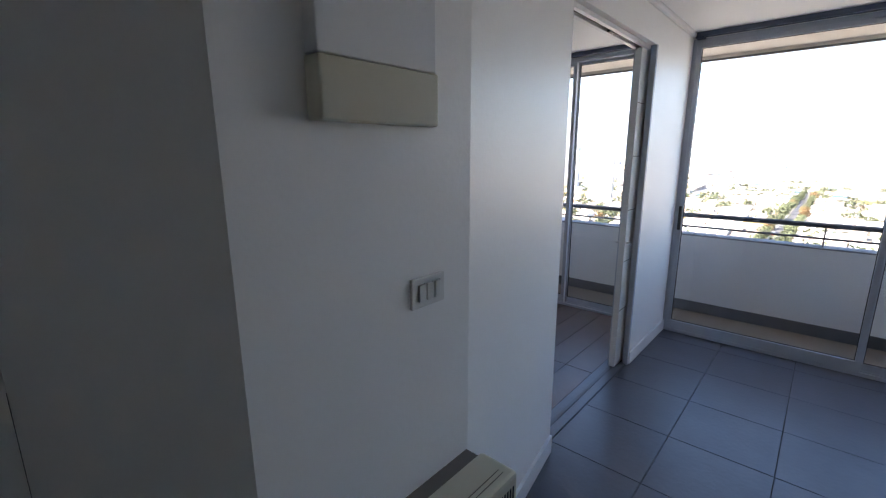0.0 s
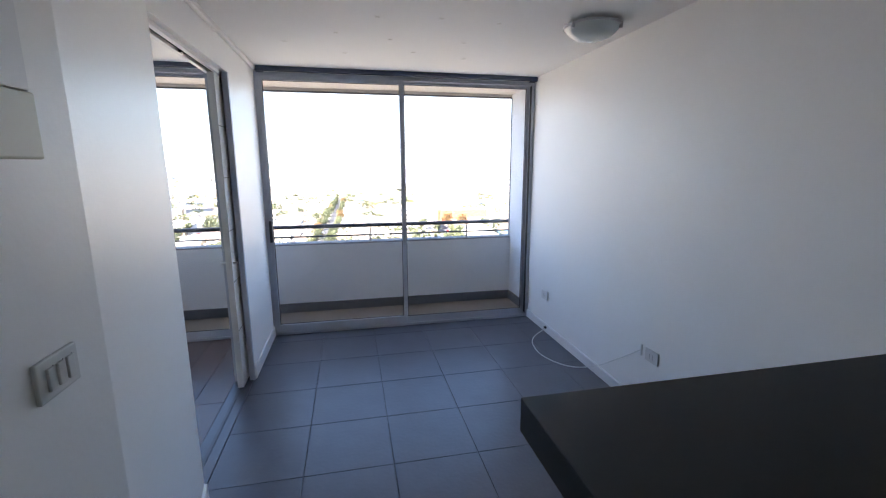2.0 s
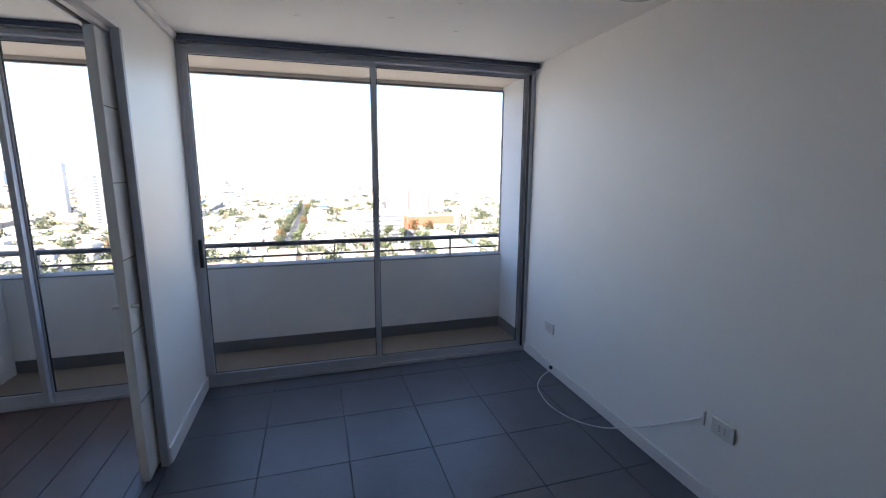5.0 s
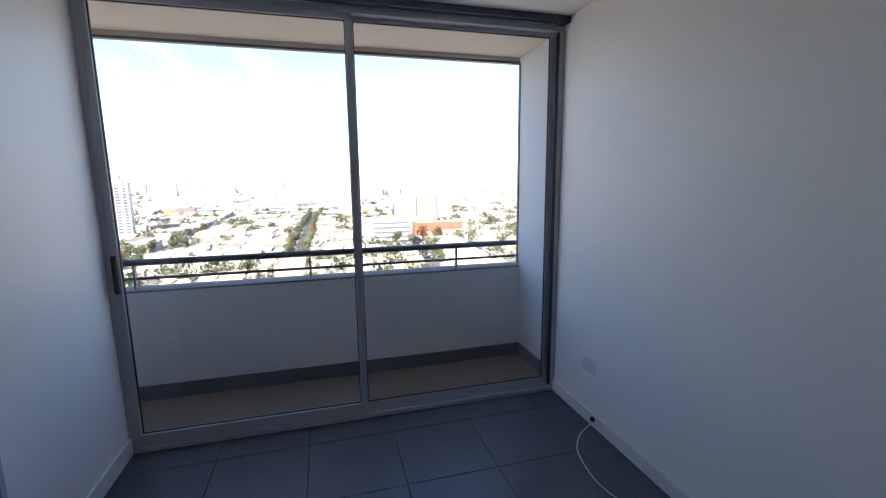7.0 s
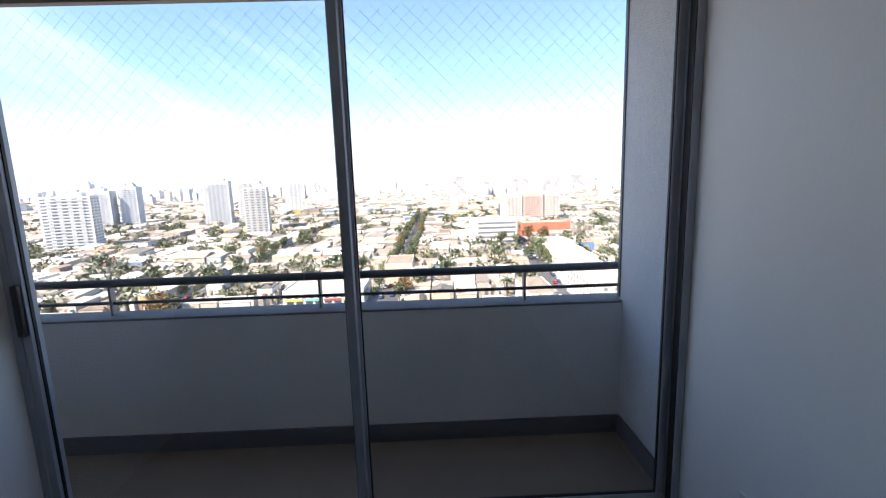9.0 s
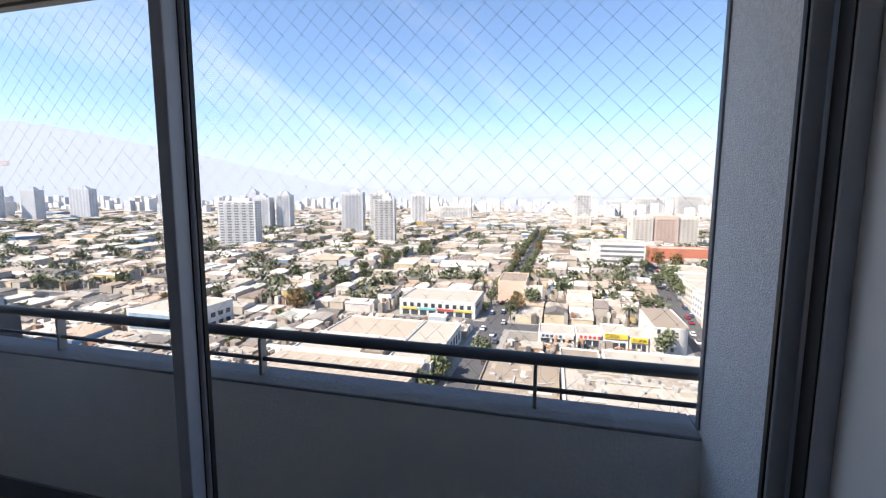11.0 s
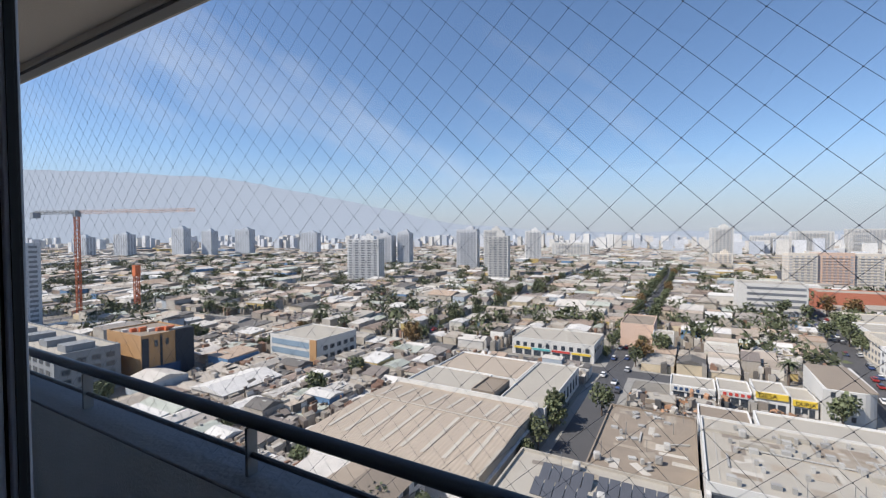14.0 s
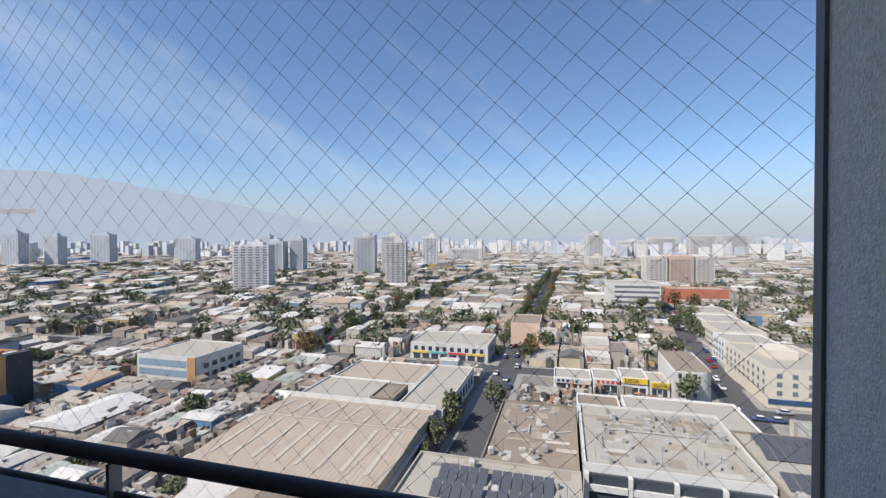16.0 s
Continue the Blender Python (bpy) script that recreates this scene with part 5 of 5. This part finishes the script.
# the big grey-white block and the ochre building being pulled down beside it
# walls and stair heads of this block carry painted shade
ap = block("apartment_block", -250, -169, 56, 74, -35.5, M_SHADEBLK, M_GREYROOF, "long apartment block with shade painted into its grey walls, deep windows", "apartment block")
windows(ap, "y", 56, -249, -171, 16, -48, 1.6, 4, 3.1, 0.6)
windows(ap, "x", -169, 57, 73, 4, -48, 1.6, 4, 3.1, 0.6)
for x in (-240, -225, -208, -192, -178):
    bpart("stair_head", (x, x + 6, 60, 68, -35.4, -33.2), M_SHADEBLK, ap)
og = block("ochre_building", -188, -164, 78, 96, -33.5, M_ORANGE, M_BROWNROOF, "ochre building wrapped partly in dark netting", "building")
bpart("netting", (-168, -163.8, 89.5, 96.3, -50, -32.6), M_NETG, og, "dark debris netting")
bpart("netting", (-164, -163.8, 78.2, 80.4, -50, -34), M_NETG, og, "dark debris netting")
bpart("netting", (-164, -163.75, 84.2, 84.9, -45, -33.6), M_NETG, og, "dark debris netting")
windows(og, "x", -164, 81, 88.5, 2, -37.5, 2.4, 1, 0, 0.3)
bpart("debris_sheet", (-164.2, -163.7, 80.5, 91, -50, -44.5), M_BLUEP, og, "blue plastic sheeting")
for k in range(7):
    bpart("rubble", (-180 + 2.1 * k, -178.6 + 2.1 * k, 79 + 1.9 * k, 80.6 + 2.2 * k, -33.4, -32.4 + 0.3 * (k % 3)), M_CRANE if k % 3 else M_WHITEF, og, "broken wall stub")


# ---------------------------------------------------------------- cranes
def lattice(bm, a, b, w, n, r):
    a, b = Vector(a), Vector(b)
    d = (b - a) / n
    t = d.normalized()
    s1 = t.orthogonal().normalized() if abs(t.z) < 0.9 else Vector((1, 0, 0))
    s2 = t.cross(s1).normalized()
    cs = [s1 * w + s2 * w, s1 * w - s2 * w, -s1 * w - s2 * w, -s1 * w + s2 * w]
    for c in cs:
        tube(bm, a + c, b + c, r, seg=4)
    for i in range(n):
        for q in range(4):
            p0, p1 = a + d * i + cs[q], a + d * (i + 1) + cs[(q + 1) % 4]
            tube(bm, p0, p1, r * 0.7, seg=3)


cr = thing("tower_crane", (-349, 130, GZ), "orange tower crane with a long lattice jib", "crane")
bm = bmesh.new()
lattice(bm, (-349, 130, GZ), (-349, 130, 16), 1.1, 26, 0.28)
part("mast", bm, M_CRANE, cr, "orange lattice mast")
bm = bmesh.new()
lattice(bm, (-349, 130, 18), (-290, 173.5, 19.7), 0.8, 30, 0.13)
part("jib", bm, M_JIB, cr, "red and white lattice jib")
bm = bmesh.new()
lattice(bm, (-349, 130, 18), (-366, 114, 17.4), 0.8, 7, 0.22)
part("counter_jib", bm, M_CRANEG, cr)
bpart("counterweight", (-367.5, -363, 112.4, 116.4, 13.8, 17.4), M_CRANEG, cr, "grey concrete counterweight")
bpart("cab", (-350.8, -347, 128.5, 131.5, 15, 19.2), M_CRANEG, cr)
cr2 = thing("crane_mast", (-314, 148, GZ), "free-standing orange crane mast", "crane")
bm = bmesh.new()
lattice(bm, (-314, 148, GZ), (-314, 148, -18), 1.2, 13, 0.32)
part("mast", bm, M_CRANE, cr2)
bm = bmesh.new()
box(bm, -316, -312, 146.4, 149.6, -24, -17)
part("climbing_cage", bm, M_CRANE, cr2)


# ---------------------------------------------------------------- trees
def crown_mesh(name, seed, r, h, n, size, material):
    q = random.Random(seed)
    v, f = [], []
    blobs = [(q.uniform(-.5, .5) * r, q.uniform(-.5, .5) * r, h * q.uniform(0.45, 0.85), r * q.uniform(0.4, 0.7)) for _ in range(9)]
    for i in range(n):
        bx, by, bz, br = q.choice(blobs)
        d = Vector((q.gauss(0, 1), q.gauss(0, 1), q.gauss(0, 0.8))).normalized() * br * q.uniform(0.65, 1.08)
        c = Vector((bx, by, bz)) + d
        u = Vector((q.gauss(0, 1), q.gauss(0, 1), q.gauss(0, 1))).normalized()
        w = (d.normalized() * 0.6 + Vector((q.gauss(0, .5), q.gauss(0, .5), q.gauss(0, .5)))).normalized().cross(u)
        if w.length < 0.1:
            continue
        w.normalize()
        s = size * q.uniform(0.5, 1.2)
        b = len(v)
        v += [tuple(c + u * s), tuple(c + w * s), tuple(c - u * s * 0.8 + d.normalized() * s * 0.3), tuple(c - w * s)]
        f += [(b, b + 1, b + 2), (b, b + 2, b + 3)]
    return pymesh(name, v, f, material)


def trunk_mesh(name, seed, h, r):
    q = random.Random(seed)
    bm = bmesh.new()
    tube(bm, (0, 0, -0.2), (0, 0, h * 0.45), r, r * 0.7, 8)
    for i in range(4):
        a = q.uniform(0, 6.3)
        tube(bm, (0, 0, h * 0.4), (math.cos(a) * h * 0.22, math.sin(a) * h * 0.22, h * 0.72), r * 0.5, r * 0.2, 6)
    me = bpy.data.meshes.new(name)
    bm.to_mesh(me)
    bm.free()
    me.materials.append(M_TRUNK)
    return me


protos = []
for i in range(5):
    h = 7.5 + 0.8 * i
    t = thing("street_tree", (0, -500 - 20 * i, GZ), "green street tree with an uneven leafy crown" if i < 4 else "street tree with dry brown leaves",
              "tree", "trees of the streets and yards")
    for nm, me in (("trunk", trunk_mesh("trunk", i, h, 0.28)), ("crown", crown_mesh("crown", 20 + i, 3.1 + 0.3 * i, h, 520, 0.55, M_LEAF if i < 4 else M_LEAF_AUT))):
        o = new(nm, me)
        o.parent = t
    protos.append(t)
spots = [(-31.0, 118, 1.1), (-30, 112, 0.9), (-20.5, 128, 0.9), (-30.5, 100, 0.8), (-31, 92, 0.7), (-14, 188, 0.9), (-8, 200, 1.1), (36, 147, 1.0), (-72, 64, 0.8), (-40, 64, 0.7),
         (-8, 206, 0.8), (52, 330, 1.2), (72, 300, 1.2), (78, 312, 1.3), (60, 270, 1.0), (66, 262, 1.1), (88, 345, 1.2), (92, 352, 1.1), (-64, 40, 0.9)]
for i in range(62):
    y = 182 + i * 7.9
    side = -1 if i % 2 else 1
    spots.append((street_x(8, y) + side * rng.uniform(4.8, 6.8), y, rng.uniform(0.75, 1.1) * (0.8 if y < 230 else 1)))
for i in range(26):
    y = 150 + 13 * i
    spots.append((street_x(7, y) + rng.choice((-6, 6)), y + rng.uniform(-4, 4), rng.uniform(0.7, 1.2)))
for i in range(14):
    y = 240 + 14 * i
    spots.append((street_x(9, y) + rng.choice((-6, 6)), y + rng.uniform(-4, 4), rng.uniform(0.8, 1.3)))
for x, y in tree_spots:
    for _ in range(rng.choice((1, 2, 2))):
        spots.append((x + rng.uniform(-3, 3), y + rng.uniform(-3, 3), rng.uniform(0.6, 1.1)))
for i, (x, y, s) in enumerate(spots):
    src = protos[4 if i % 11 == 5 else i % 4]
    copy_thing(src, Matrix.Translation((x, y, GZ + 0.1)) @ Matrix.Rotation(rng.uniform(0, 6.2), 4, "Z") @ Matrix.Scale(s, 4))
for t in protos:
    for o in (*t.children_recursive, t):
        bpy.data.objects.remove(o)
fv, ff = [], []
for x, y in far_spots:
    for _ in range(rng.choice((2, 3, 4))):
        q = rng.uniform(2.6, 5.2)
        tx, ty = x + rng.uniform(-7, 7), y + rng.uniform(-7, 7)
        for _ in range(44):
            c = Vector((tx, ty, GZ + q * 1.3)) + Vector((rng.gauss(0, 0.5), rng.gauss(0, 0.5), rng.gauss(0, 0.42))) * q
            b = len(fv)
            for _ in range(3):
                fv.append(tuple(c + Vector((rng.uniform(-1, 1), rng.uniform(-1, 1), rng.uniform(-1, 1))) * q * 0.36))
            ff.append((b, b + 1, b + 2))
o = new("far_trees", pymesh("far_trees", fv, ff, M_LEAF))
tagged(o, "small dark green trees scattered across the far city", "trees", kind="stuff")

# palm by the shops
pa = thing("palm_tree", (31, 184, GZ), "tall palm with a full round head of fronds", "palm tree")
bm = bmesh.new()
tube(bm, (31, 184, GZ), (31, 184, GZ + 8), 0.45, 0.32, 10)
part("trunk", bm, M_TRUNK, pa)
q = random.Random(5)
for i in range(26):
    a, up = q.uniform(0, 6.28), q.uniform(-0.3, 1.2)
    bm = bmesh.new()
    prev = None
    for s in range(6):
        f = s / 5
        r = 3.8 * f
        z = GZ + 8 + up * 2.6 * f - 2.6 * f * f
        c = Vector((31 + r * math.cos(a), 184 + r * math.sin(a), z))
        n = Vector((-math.sin(a), math.cos(a), 0)) * (0.45 * math.sin(math.pi * min(f + 0.12, 1)) + 0.03)
        p = (bm.verts.new(c - n - Vector((0, 0, 0.15))), bm.verts.new(c), bm.verts.new(c + n - Vector((0, 0, 0.15))))
        if prev:
            bm.faces.new((prev[0], p[0], p[1], prev[1]))
            bm.faces.new((prev[1], p[1], p[2], prev[2]))
        prev = p
    part("frond", bm, M_LEAF, pa)


# ---------------------------------------------------------------- cars
def car_proto():
    e = thing("parked_car", (0, -400, GZ), "small parked car at the kerb", "car", "cars along the streets")
    bm = bmesh.new()
    box(bm, -0.85, 0.85, -402.1, -397.9, GZ + 0.35, GZ + 0.95, 0.12)
    part("body", bm, M_CARS, e)
    bm = bmesh.new()
    box(bm, -0.72, 0.72, -401.2, -398.9, GZ + 0.95, GZ + 1.45, 0.14)
    part("cabin", bm, M_WIN, e, "dark glazed cabin")
    bpart("car_roof", (-0.6, 0.6, -400.9, -399.2, GZ + 1.45, GZ + 1.49), M_CARS, e)
    for x in (-0.8, 0.8):
        for y in (-401.4, -398.6):
            bm = bmesh.new()
            tube(bm, (x - 0.1, y, GZ + 0.32), (x + 0.1, y, GZ + 0.32), 0.32, seg=12)
            part("wheel", bm, M_BLACK, e)
    return e


car = car_proto()
for k, n, y0 in ((8, 26, 150), (9, 22, 168), (7, 20, 176)):
    for i in range(n):
        y = y0 + i * rng.uniform(7, 10)
        s = rng.choice((-3.4, 3.4, -1.2, 1.3))
        m = Matrix.Translation((street_x(k, y) + s, y, GZ + 0.17)) @ Matrix.Rotation(-math.atan(LONG[k][1]), 4, "Z")
        copy_thing(car, m)
for i in range(11):
    copy_thing(car, Matrix.Translation((48 + 4.6 * i + rng.uniform(-0.4, 0.4), 140.6 if i % 3 else 147.6, GZ + 0.17)) @ Matrix.Rotation(radians(90), 4, "Z"))
for o in (*car.children_recursive, car):
    bpy.data.objects.remove(o)
